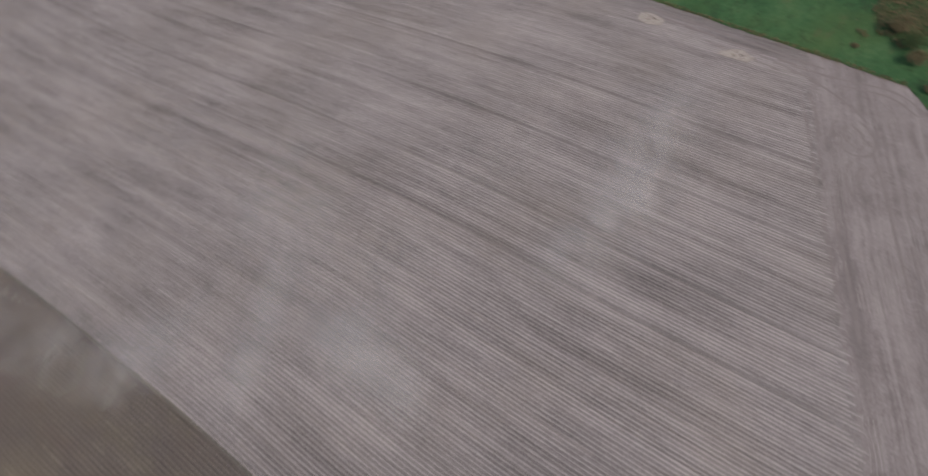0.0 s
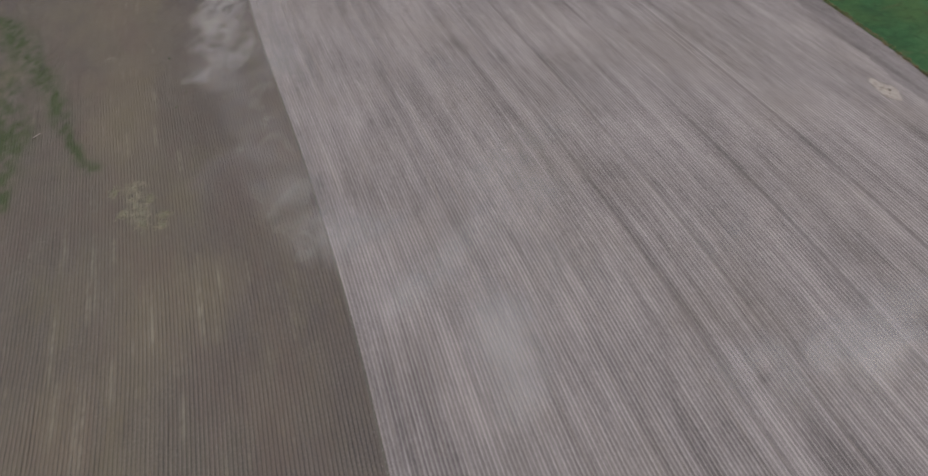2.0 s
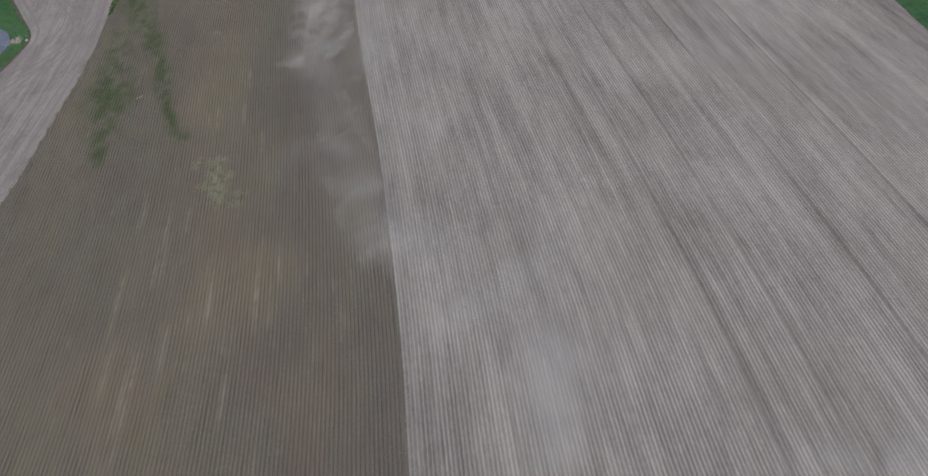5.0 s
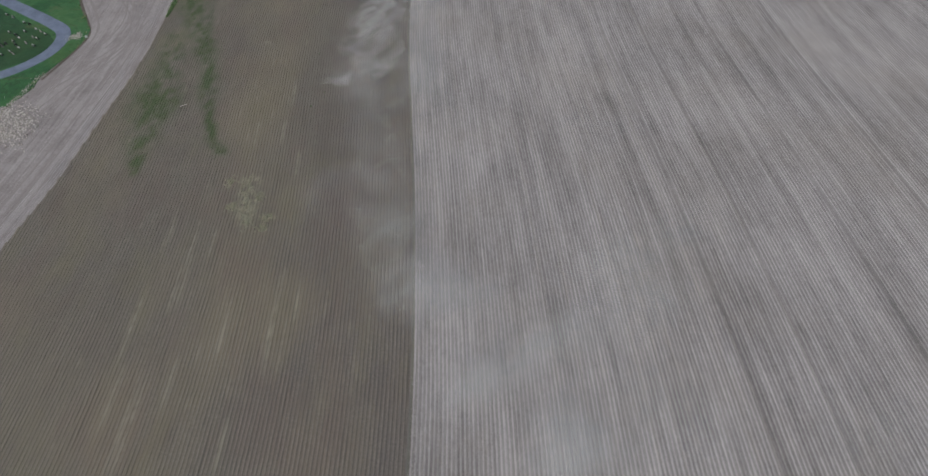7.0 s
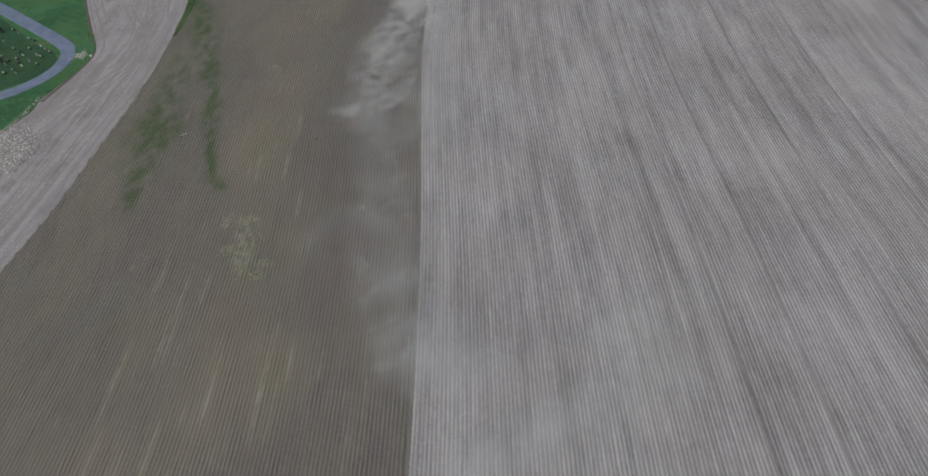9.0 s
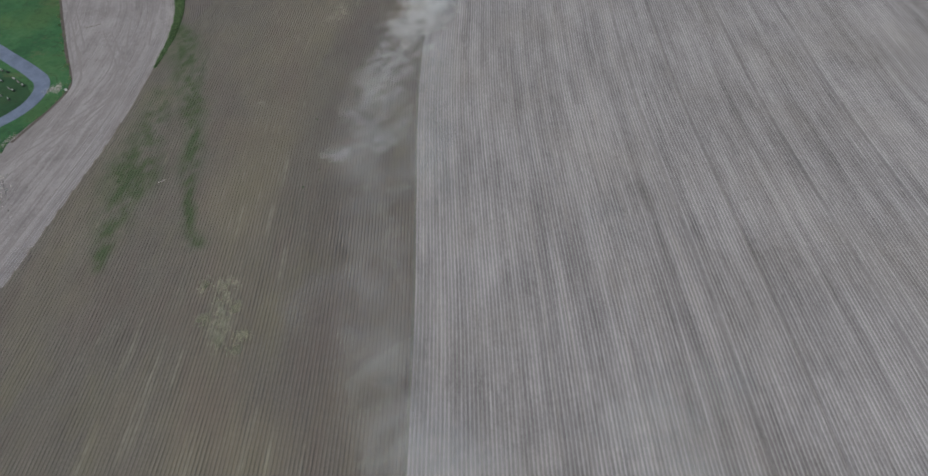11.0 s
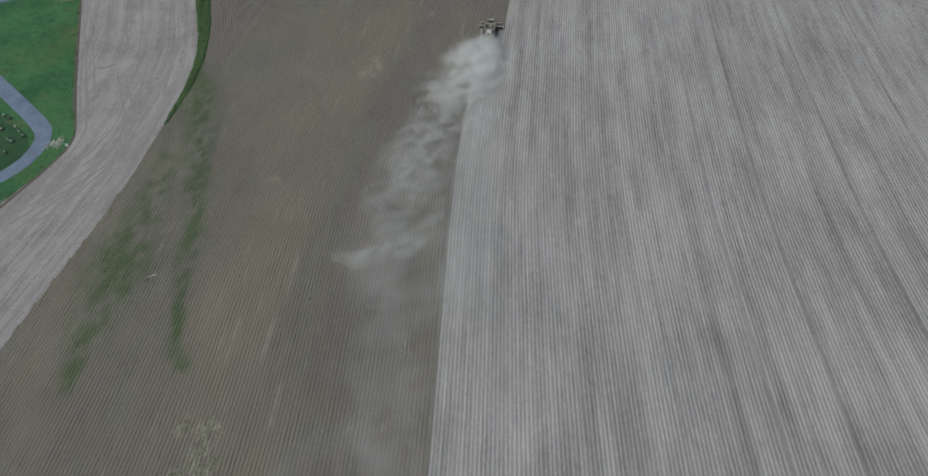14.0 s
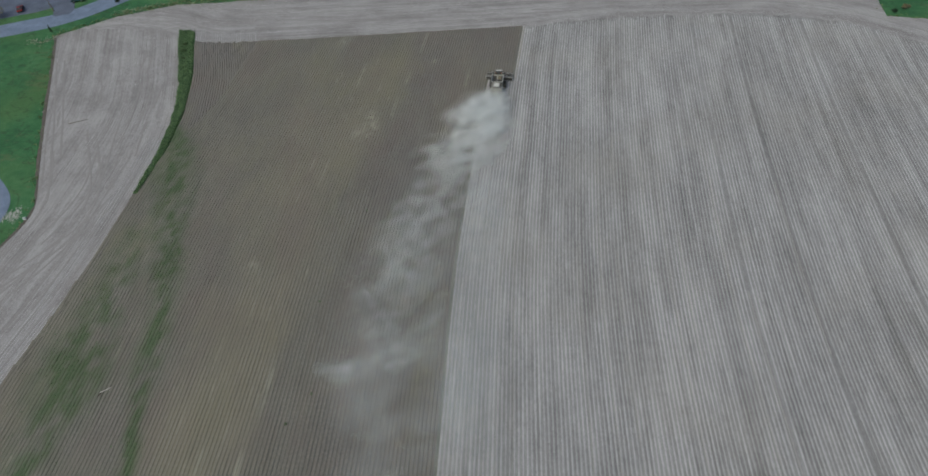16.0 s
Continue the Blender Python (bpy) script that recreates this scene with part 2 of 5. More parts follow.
def headland_material():
    g = Graph("headland_soil", 0.95)
    uv = g.rows()
    swirl = g.nt.nodes.new("ShaderNodeTexNoise")
    g.plug(swirl.inputs["Vector"], g.scaled(g.pos(), (0.02, 0.02, 0.02)))
    swirl.inputs["Detail"].default_value = 1.0
    bent = g.nt.nodes.new("ShaderNodeVectorMath")
    bent.operation = "MULTIPLY_ADD"
    g.plug(bent.inputs[0], swirl.outputs["Color"])
    bent.inputs[1].default_value = (1.3, 1.3, 0)
    g.plug(bent.inputs[2], uv)
    uv = bent.outputs[0]
    long = g.noise(g.scaled(uv, (0.30, 0.018, 1)), 1.0, 5.0, 0.65)
    lane = g.noise(g.scaled(uv, (1.3, 0.014, 1), (4, 8, 0)), 1.0, 5.0, 0.65)
    blot = g.noise(g.pos(), 0.09, 5.0, 0.65)
    grain = g.noise(g.pos(), 2.2, 4.0, 0.7)
    s = g.math("ADD", g.math("MULTIPLY", long, 0.34), g.math("MULTIPLY", blot, 0.24))
    s = g.math("ADD", s, g.math("MULTIPLY", lane, 0.36))
    s = g.math("ADD", s, g.math("MULTIPLY", g.math("SUBTRACT", grain, 0.25), 0.36))
    rough = g.noise(g.scaled(g.pos(), (1, 1, 1), (7, 3, 0)), 0.55, 4.0, 0.7)
    s = g.math("ADD", s, g.math("MULTIPLY", g.math("SUBTRACT", rough, 0.5), 0.18))
    c = g.ramp(s, [(0.41, (0.174, 0.161, 0.160)), (0.53, (0.243, 0.229, 0.228)), (0.65, (0.340, 0.325, 0.324))])
    smudge = g.noise(g.scaled(uv, (0.13, 0.045, 1), (2, 11, 0)), 1.0, 6.0, 0.70)
    c = g.mix(g.ramp(smudge, [(0.51, 0.0), (0.65, 0.42)]), c, (0.172, 0.161, 0.160))
    c = g.mix(g.ramp(smudge, [(0.36, 0.50), (0.47, 0.0)]), c, (0.362, 0.347, 0.345))
    g.colour(c).bump(grain, 0.6, 0.1)
    return g.mat


M_HEADLAND = headland_material()


def crop_material():
    g = Graph("ripe_bean_plants", 0.9)
    uv = g.rows()
    streak = g.noise(g.scaled(uv, (1.0, 0.055, 1)), 1.0, 4.0, 0.65)
    cloud = g.noise(g.pos(), 0.03, 4.0, 0.6)
    rust = g.noise(g.pos(), 0.022, 3.0, 0.6)
    plant = g.noise(g.pos(), 2.4, 4.0, 0.7)
    c = g.ramp(plant, [(0.28, (0.088, 0.082, 0.075)), (0.5, (0.144, 0.135, 0.123)), (0.72, (0.212, 0.200, 0.180))])
    blot = g.noise(g.scaled(uv, (0.20, 0.09, 1), (8, 3, 0)), 1.0, 6.0, 0.68)
    c = g.mix(g.ramp(blot, [(0.36, 0.62), (0.56, 0.0)]), c, (0.108, 0.097, 0.088))
    c = g.mix(g.ramp(cloud, [(0.46, 0.0), (0.62, 0.65)]), c, (0.168, 0.154, 0.124))
    c = g.mix(g.ramp(rust, [(0.55, 0.0), (0.7, 0.5)]), c, (0.185, 0.150, 0.116))
    edge = g.nt.nodes.new("ShaderNodeSeparateXYZ")
    g.plug(edge.inputs[0], uv)
    near = g.math("ADD", g.math("MULTIPLY", g.math("ADD", edge.outputs[0], 30.0), 0.055), g.math("MULTIPLY", g.math("SUBTRACT", cloud, 0.5), 2.5))
    c = g.mix(g.math("MULTIPLY", g.ramp(near, [(0.0, 0.0), (1.0, 1.0)]), 0.4), c, (0.126, 0.114, 0.105))
    c = g.mix(g.math("MULTIPLY", g.ramp(near, [(0.0, 1.0), (0.6, 0.0)]), 0.4), c, (0.150, 0.142, 0.110))
    ripe = g.attr("ripe")
    c = g.mix(g.math("MULTIPLY", ripe, 0.52), c, (0.198, 0.178, 0.128))
    c = g.mix(g.math("MULTIPLY", g.attr("rust"), 0.18), c, (0.245, 0.170, 0.118))
    c = g.mix(g.ramp(g.math("ADD", streak, g.math("MULTIPLY", g.math("SUBTRACT", ripe, 0.35), 0.07)), [(0.62, 0.0), (0.76, 0.35)]), c, (0.33, 0.315, 0.25))
    hue = g.noise(g.scaled(uv, (0.085, 0.030, 1), (21, 14, 0)), 1.0, 5.0, 0.66)
    c = g.mix(g.ramp(hue, [(0.54, 0.0), (0.68, 0.34)]), c, (0.176, 0.168, 0.108))
    c = g.mix(g.ramp(hue, [(0.36, 0.45), (0.50, 0.0)]), c, (0.148, 0.122, 0.108))
    # row crests are coloured paler than the flanks, in uneven patches
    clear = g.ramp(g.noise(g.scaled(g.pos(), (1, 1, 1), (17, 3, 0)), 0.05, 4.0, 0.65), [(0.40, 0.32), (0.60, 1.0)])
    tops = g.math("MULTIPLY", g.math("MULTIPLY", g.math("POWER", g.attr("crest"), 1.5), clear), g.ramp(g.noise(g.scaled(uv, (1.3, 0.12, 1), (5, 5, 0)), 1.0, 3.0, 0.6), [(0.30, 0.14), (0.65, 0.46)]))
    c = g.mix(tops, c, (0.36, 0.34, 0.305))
    c = g.mix(g.math("MULTIPLY", g.attr("weed"), g.ramp(plant, [(0.3, 0.55), (0.6, 0.90)])), c, (0.061, 0.100, 0.043))
    c = g.mix(g.math("MULTIPLY", g.attr("pale"), 0.85), c, (0.34, 0.338, 0.265))
    g.colour(c).bump(plant, 0.35, 0.1)
    return g.mat


def gap_material():
    g = Graph("leaf_litter_between_rows", 0.95)
    cloud = g.noise(g.pos(), 0.05, 4.0, 0.6)
    grain = g.noise(g.pos(), 2.0, 4.0, 0.7)
    c = g.ramp(grain, [(0.3, (0.22, 0.206, 0.186)), (0.7, (0.34, 0.322, 0.29))])
    c = g.mix(g.ramp(cloud, [(0.45, 0.0), (0.7, 0.5)]), c, (0.28, 0.258, 0.20))
    c = g.mix(g.attr("weed"), c, (0.095, 0.125, 0.065))
    g.colour(c).bump(grain, 0.5, 0.08)
    return g.mat


M_CROP = crop_material()
M_LITTER = gap_material()


def grass_material(name, dark, mid, light):
    g = Graph(name, 0.85)
    p = g.pos()
    big = g.noise(p, 0.055, 5.0, 0.62)
    mid_n = g.noise(p, 0.5, 4.0, 0.6)
    fine = g.noise(p, 3.5, 3.0, 0.7)
    s = g.math("ADD", g.math("MULTIPLY", big, 0.5), g.math("MULTIPLY", mid_n, 0.25))
    s = g.math("ADD", s, g.math("MULTIPLY", fine, 0.25))
    c = g.ramp(s, [(0.41, dark), (0.50, mid), (0.60, light)])
    patch = g.noise(g.scaled(p, (1, 1, 1), (40, 7, 0)), 0.035, 4.0, 0.6)
    c = g.mix(g.ramp(patch, [(0.46, 0.0), (0.62, 0.6)]), c, tuple(v * w for v, w in zip(light, (1.05, 0.88, 0.72))))
    worn = g.noise(g.scaled(p, (0.05, 0.16, 1), (3, 9, 0)), 1.0, 5.0, 0.7)
    c = g.mix(g.ramp(worn, [(0.60, 0.0), (0.66, 0.45), (0.72, 0.0)]), c, (0.115, 0.120, 0.060))
    vein = g.noise(g.scaled(p, (0.06, 0.10, 1), (1, 4, 0)), 1.0, 3.0, 0.75)
    c = g.mix(g.ramp(vein, [(0.485, 0.0), (0.5, 0.55), (0.515, 0.0)]), c, (0.030, 0.050, 0.024))
    g.colour(c).bump(fine, 0.8, 0.12)
    return g.mat


M_GRASS = grass_material("meadow_grass", (0.026, 0.086, 0.036), (0.041, 0.128, 0.050), (0.073, 0.166, 0.070))
M_LAWN = grass_material("cemetery_lawn", (0.015, 0.052, 0.025), (0.024, 0.076, 0.034), (0.042, 0.100, 0.048))


def plain(name, c, rough=0.7, metal=0.0, wear=0.25, size=3.0, dirt=(0.22, 0.19, 0.15)):
    """A painted, stone or metal surface with dust and fine wear."""
    g = Graph(name, rough)
    n1, n2 = g.noise(g.local(), size, 4.0, 0.65), g.noise(g.local(), size * 7, 3.0, 0.6)
    col = g.mix(g.ramp(n1, [(0.42, 0.0), (0.72, wear)]), c, dirt)
    col = g.mix(g.math("MULTIPLY", n2, 0.25), col, tuple(v * 0.6 for v in c))
    g.colour(col).bump(n2, 0.15, 0.01)
    g.bsdf.inputs["Metallic"].default_value = metal
    return g.mat


def asphalt(name, c):
    g = Graph(name, 0.8)
    n1, n2, n3 = g.noise(g.pos(), 0.25, 4.0, 0.6), g.noise(g.pos(), 3.0, 4.0, 0.7), g.noise(g.pos(), 30, 2.0, 0.6)
    s = g.math("ADD", g.math("MULTIPLY", n1, 0.6), g.math("MULTIPLY", n2, 0.4))
    g.colour(g.ramp(s, [(0.35, tuple(v * 0.75 for v in c)), (0.65, tuple(v * 1.25 for v in c))])).bump(n3, 0.4, 0.01)
    return g.mat


g_dug = Graph("pale_dug_soil", 0.95)
g_dug.colour(g_dug.ramp(g_dug.noise(g_dug.pos(), 0.9, 5.0, 0.65), [(0.32, (0.26, 0.245, 0.225)), (0.55, (0.44, 0.42, 0.39)), (0.75, (0.36, 0.36, 0.29))])).bump(g_dug.noise(g_dug.pos(), 4.0, 3.0, 0.6), 0.6, 0.08)
M_DUG = g_dug.mat
M_ROAD = asphalt("weathered_asphalt", (0.150, 0.187, 0.262))
M_LOT = asphalt("old_asphalt_lot", (0.100, 0.114, 0.155))
M_GRANITE = plain("grey_granite", (0.25, 0.25, 0.245), 0.6, 0, 0.3, 1.5)
M_MARBLE = plain("white_marble", (0.52, 0.53, 0.53), 0.5, 0, 0.25, 1.5)
M_DARK_GRANITE = plain("dark_granite", (0.06, 0.06, 0.065), 0.35, 0, 0.2, 1.5)
M_RUST_STONE = plain("weathered_stone", (0.34, 0.32, 0.29), 0.85, 0, 0.4, 1.0)
M_WOOD = plain("weathered_wood", (0.10, 0.085, 0.07), 0.9, 0, 0.3, 4.0)
M_DRIFTWOOD = plain("weathered_branch", (0.165, 0.150, 0.132), 0.9, 0, 0.3, 4.0)
M_BARK = plain("bark", (0.075, 0.060, 0.048), 0.95, 0, 0.3, 4.0)
M_TYRE = plain("tyre_rubber", (0.025, 0.024, 0.022), 0.85, 0, 0.6, 3.0)
M_RIM = plain("wheel_rim_paint", (0.42, 0.36, 0.16), 0.5, 0, 0.5, 3.0)
M_COMBINE = plain("dusty_harvester_paint", (0.22, 0.212, 0.180), 0.55, 0, 0.6, 1.2, (0.30, 0.285, 0.25))
M_ROOF = plain("pale_cab_roof", (0.58, 0.575, 0.54), 0.5, 0, 0.4, 1.5, (0.36, 0.34, 0.30))
M_STEEL = plain("worn_steel", (0.30, 0.29, 0.27), 0.5, 0.6, 0.5, 3.0)
M_BLACK = plain("black_paint", (0.03, 0.03, 0.03), 0.6, 0, 0.5, 2.0)
M_HEADER = plain("dusty_header_paint", (0.045, 0.044, 0.041), 0.6, 0, 0.4, 1.5, (0.2, 0.19, 0.17))
M_GRAIN = plain("bean_grain", (0.20, 0.175, 0.11), 0.8, 0, 0.3, 12.0)
M_CHROME = plain("bare_metal", (0.55, 0.55, 0.55), 0.3, 0.9, 0.2, 3.0)
M_CAR_RED = plain("red_car_paint", (0.15, 0.012, 0.014), 0.3, 0, 0.1, 1.0)
M_CAR_GREEN = plain("dark_green_car_paint", (0.012, 0.055, 0.060), 0.3, 0, 0.1, 1.0)
M_LAMP_RED = plain("red_lamp_lens", (0.4, 0.02, 0.02), 0.2, 0, 0.1)
M_LAMP_CLEAR = plain("clear_lamp_lens", (0.7, 0.7, 0.68), 0.15, 0, 0.1)
M_BARE = plain("bare_galvanised_steel", (0.46, 0.455, 0.44), 0.5, 0.2, 0.4, 3.0)
M_ORANGE = plain("orange_beacon_lens", (0.6, 0.2, 0.02), 0.3, 0, 0.1)
g_glass = Graph("tinted_glass", 0.06)
g_glass.colour((0.015, 0.018, 0.02))
g_glass.bsdf.inputs["Specular IOR Level"].default_value = 0.6
M_GLASS = g_glass.mat


def leaf_material(name, a, b):
    g = Graph(name, 0.7)
    n = g.noise(g.pos(), 0.7, 3.0, 0.6)
    s = g.math("ADD", g.math("MULTIPLY", g.island(), 0.6), g.math("MULTIPLY", n, 0.4))
    g.colour(g.ramp(s, [(0.2, a), (0.8, b)]))
    g.bsdf.inputs["Transmission Weight"].default_value = 0.0
    return g.mat


M_LEAF_GREEN = leaf_material("green_leaves", (0.032, 0.062, 0.026), (0.100, 0.148, 0.062))
M_LEAF_HEDGE = leaf_material("hedge_leaves", (0.034, 0.082, 0.034), (0.195, 0.295, 0.135))
M_LEAF_BROWN = leaf_material("autumn_leaves", (0.115, 0.105, 0.058), (0.225, 0.195, 0.115))
M_LEAF_DARK = leaf_material("evergreen_needles", (0.010, 0.022, 0.012), (0.028, 0.048, 0.024))
M_BLADE = leaf_material("long_grass_blades", (0.075, 0.130, 0.045), (0.190, 0.230, 0.100))
M_BLEACHED = leaf_material("bleached_dry_weeds", (0.20, 0.215, 0.135), (0.43, 0.43, 0.34))
M_CHAFF = leaf_material("grey_chaff", (0.27, 0.26, 0.25), (0.45, 0.44, 0.43))


# ---- building helpers ----
def mesh_object(name, verts, faces, mats, parent=None, smooth=False):
    me = bpy.data.meshes.new(name)
    me.from_pydata(np.asarray(verts, float).tolist(), [], np.asarray(faces).tolist() if isinstance(faces, np.ndarray) else faces)
    for m in mats if isinstance(mats, (list, tuple)) else [mats]:
        me.materials.append(m)
    if smooth:
        me.polygons.foreach_set("use_smooth", [True] * len(me.polygons))
    ob = new(name, me)
    ob.parent = parent
    return ob


def part(name, bm, material, parent=None, label="", smooth=False):
    """Link a bmesh as one mesh object under a thing or a part."""
    me = bpy.data.meshes.new(name)
    bmesh.ops.recalc_face_normals(bm, faces=bm.faces)
    bm.to_mesh(me)
    bm.free()
    me.materials.append(material)
    if smooth:
        me.polygons.foreach_set("use_smooth", [True] * len(me.polygons))
    ob = new(name, me)
    ob.parent = parent
    return tagged(ob, label)


def add_box(bm, x0, x1, y0, y1, z0, z1, bevel=0.04, m=None):
    r = bmesh.ops.create_cube(bm, size=1.0)
    vs = r["verts"]
    for v in vs:
        v.co = Vector(((x0 + x1) / 2 + v.co.x * (x1 - x0), (y0 + y1) / 2 + v.co.y * (y1 - y0), (z0 + z1) / 2 + v.co.z * (z1 - z0)))
    if m is not None:
        bmesh.ops.transform(bm, matrix=m, verts=vs)
    if bevel:
        es = list({e for v in vs for e in v.link_edges})
        bmesh.ops.bevel(bm, geom=es, offset=bevel, segments=2, affect="EDGES", profile=0.6)
    return bm


def box(*a, **k):
    return add_box(bmesh.new(), *a, **k)


def add_tube(bm, a, b, r0, r1=None, n=12, caps=True):
    a, b = Vector(a), Vector(b)
    d = b - a
    m = Matrix.Translation((a + b) / 2) @ d.to_track_quat("Z", "Y").to_matrix().to_4x4()
    bmesh.ops.create_cone(bm, cap_ends=caps, segments=n, radius1=r0, radius2=r0 if r1 is None else r1, depth=d.length, matrix=m)
    return bm


def tube(*a, **k):
    return add_tube(bmesh.new(), *a, **k)


def hexahedron(corners):
    """A closed solid from eight corners: four below, four above, both in the same turn."""
    bm = bmesh.new()
    v = [bm.verts.new(c) for c in corners]
    for f in ((3, 2, 1, 0), (4, 5, 6, 7), (0, 1, 5, 4), (1, 2, 6, 5), (2, 3, 7, 6), (3, 0, 4, 7)):
        bm.faces.new([v[i] for i in f])
    bmesh.ops.bevel(bm, geom=bm.edges[:], offset=0.03, segments=2, affect="EDGES", profile=0.6)
    return bm


def empty(name, m, label, category, group="", kind=""):
    ob = new(name)
    ob.matrix_world = m
    return tagged(ob, label, category, group, kind)


def ragged(points, step=1.2, amp=0.7, closed=True, seed=0.0):
    """A densely set outline with an uneven edge."""
    pts = [Vector((*p, 0)) for p in points]
    if closed:
        pts.append(pts[0])
    out = []
    for a, b in zip(pts[:-1], pts[1:]):
        n = max(1, int((b - a).length / step)) if (b - a).length < 400 else 1
        side = Vector((-(b - a).y, (b - a).x, 0)).normalized()
        for i in range(n):
            p = a.lerp(b, i / n)
            w = float(fbm(p.x * 0.32, p.y * 0.32, seed, 4)) - 0.5
            out.append(p + side * w * 2.6 * amp)
    return out


def turf(name, outline, z, material, label, category, amp=0.7, thick=0.06, kind="structure", parent=None):
    """A sheet with an uneven outline and a low edge, which lies on the ground."""
    bm = bmesh.new()
    pts = ragged(outline, amp=amp, seed=z * 17)
    top = [bm.verts.new((p.x, p.y, z)) for p in pts]
    low = [bm.verts.new((p.x, p.y, z - thick)) for p in pts]
    f = bm.faces.new(top)
    n = len(pts)
    for i in range(n):
        bm.faces.new((top[i], low[i], low[(i + 1) % n], top[(i + 1) % n]))
    bmesh.ops.triangulate(bm, faces=[f])
    ob = part(name, bm, material, parent)
    return tagged(ob, label, category, "", kind)


def sheet(name, us, vs, place, z, material, label, category, keep=None):
    """A field surface laid out along its rows: place(u, v) gives x, y."""
    U, V = np.meshgrid(us, vs, indexing="ij")
    X, Y = place(U, V)
    Z = z + 0.05 * (fbm(X * 0.4, Y * 0.4, 1.0, 3) - 0.5)
    nu, nv = U.shape
    idx = np.arange(nu * nv).reshape(nu, nv)
    F = np.stack([idx[:-1, :-1], idx[1:, :-1], idx[1:, 1:], idx[:-1, 1:]], -1).reshape(-1, 4)
    if keep is not None:
        K = keep(X, Y).ravel()
        F = F[K[F].all(1)]
    ob = mesh_object(name, np.stack([X.ravel(), Y.ravel(), Z.ravel()], 1), F, material)
    lay = ob.data.uv_layers.new(name="rows")
    loops = np.empty(len(ob.data.loops), int)
    ob.data.loops.foreach_get("vertex_index", loops)
    lay.data.foreach_set("uv", np.stack([U.ravel()[loops], V.ravel()[loops]], 1).ravel())
    return tagged(ob, label, category, "", "structure"), X, Y


def float_attr(ob, name, values):
    a = ob.data.attributes.new(name, "FLOAT", "POINT")
    a.data.foreach_set("value", np.asarray(values, np.float32))


def row_meshes(name, us, vs, place, keep, half, height, profile, material, parent, seed, marks=False, loose=False, outer_lift=0.0, ends=None):
    """One mesh per row: a low uneven ridge along place(u, v), only where keep(x, y) holds."""
    rng = np.random.RandomState(seed)
    prof = np.array(profile)                        # rows: side (-1 to 1), height (0 to 1)
    m = len(prof)
    made = 0
    rough = 0.5 if marks else 1.0
    grid_v = vs
    for u in us:
        vs = grid_v if ends is None else grid_v + (ends(u) - grid_v[0]) % (grid_v[1] - grid_v[0]) - 0.12
        x, y = place(np.full(len(vs), u), vs)
        end = 1.4 if loose else 0.0 if ends else 0.35
        ok = keep(x + rng.uniform(-0.1, 0.1) * (ends is None), y + rng.uniform(-end, end))
        if ok.sum() < 4:
            continue
        dx, dy = np.gradient(x), np.gradient(y)
        ln = np.hypot(dx, dy)
        nx, ny = dy / ln, -dx / ln
        k = len(vs)
        lump = 0.5 + rough * (fbm(u * 3.1 + vs * 0.0, vs * 0.9, seed, 3) - 0.5)
        thin = np.clip(0.8 + (fbm(x * 0.25, y * 0.12, seed + 3, 3) - 0.3) * 0.8, 0.8, 1.15)
        H = height * (0.7 + 0.6 * lump) * thin
        per_row = rng.uniform(0.85, 1.15) if loose else 1.0
        if loose and rng.rand() < 0.015:
            continue
        if marks:
            # neighbouring rows share one valley height, so that the canopy closes without steps
            W, drift = np.full(k, half), 0.0
            closed = np.clip((fbm(x * 0.055, y * 0.030, 31.0, 4, 0.6) - 0.40) * 5, 0, 1)
            base = height * (0.915 + 0.06 * closed) * thin
        else:
            W = per_row * half * (0.85 + 0.3 * fbm(u * 5.3 + vs * 0.0, vs * 1.3, seed + 1, 2)) * np.clip(thin * 1.1, 0.9, 1.1)
            drift = (fbm(u * 2.0 + vs * 0.0, vs * 0.15, seed + 2, 2) - 0.5) * 0.09
        P = np.zeros((k, m, 3))
        for j, (s, h) in enumerate(prof):
            off = W * s + drift + (0.0 if marks and abs(s) > 0.9 else rng.uniform(-0.035, 0.035, k) * rough)
            P[:, j, 0], P[:, j, 1] = x + nx * off, y + ny * off
            up = h * H * (1 + rng.uniform(-0.22, 0.22, k) * rough)
            if marks and h > 0 and s < 1.2:
                up = base + (up - base) * (1 - abs(s)) if h > 0.8 else h * base
            P[:, j, 2] = 0.03 + up - (0.08 if h == 0 else 0)
        idx = np.arange(k * m).reshape(k, m)
        cell = ok[:-1] & ok[1:]
        F = np.stack([idx[:-1, :-1], idx[:-1, 1:], idx[1:, 1:], idx[1:, :-1]], -1)[cell].reshape(-1, 4)
        used = np.unique(F)
        if not len(used):
            continue
        back = np.full(k * m, -1)
        back[used] = np.arange(len(used))
        V = P.reshape(-1, 3)[used]
        ob = mesh_object(name, V, back[F], material, parent, smooth=True)
        uv = np.stack([np.full(k * m, u), np.repeat(vs, m)], 1)[used]
        lay = ob.data.uv_layers.new(name="rows")
        loops = np.empty(len(ob.data.loops), int)
        ob.data.loops.foreach_get("vertex_index", loops)
        lay.data.foreach_set("uv", uv[loops].ravel())
        if marks:
            float_attr(ob, "weed", weed_at(V[:, 0], V[:, 1]))
            # edge rows: the outward slope is painted paler to offset its shade
            float_attr(ob, "pale", np.maximum(pale_at(V[:, 0], V[:, 1]), np.tile(1.0 * outer_lift * (prof[:, 0] > 0.3), k)[used]))
            float_attr(ob, "ripe", ripe_at(V[:, 0], V[:, 1]))
            float_attr(ob, "rust", rust_at(V[:, 0], V[:, 1]))
            float_attr(ob, "crest", np.tile(1.0 * (prof[:, 0] == 0) + outer_lift * (prof[:, 0] > 0), k)[used])
        made += 1
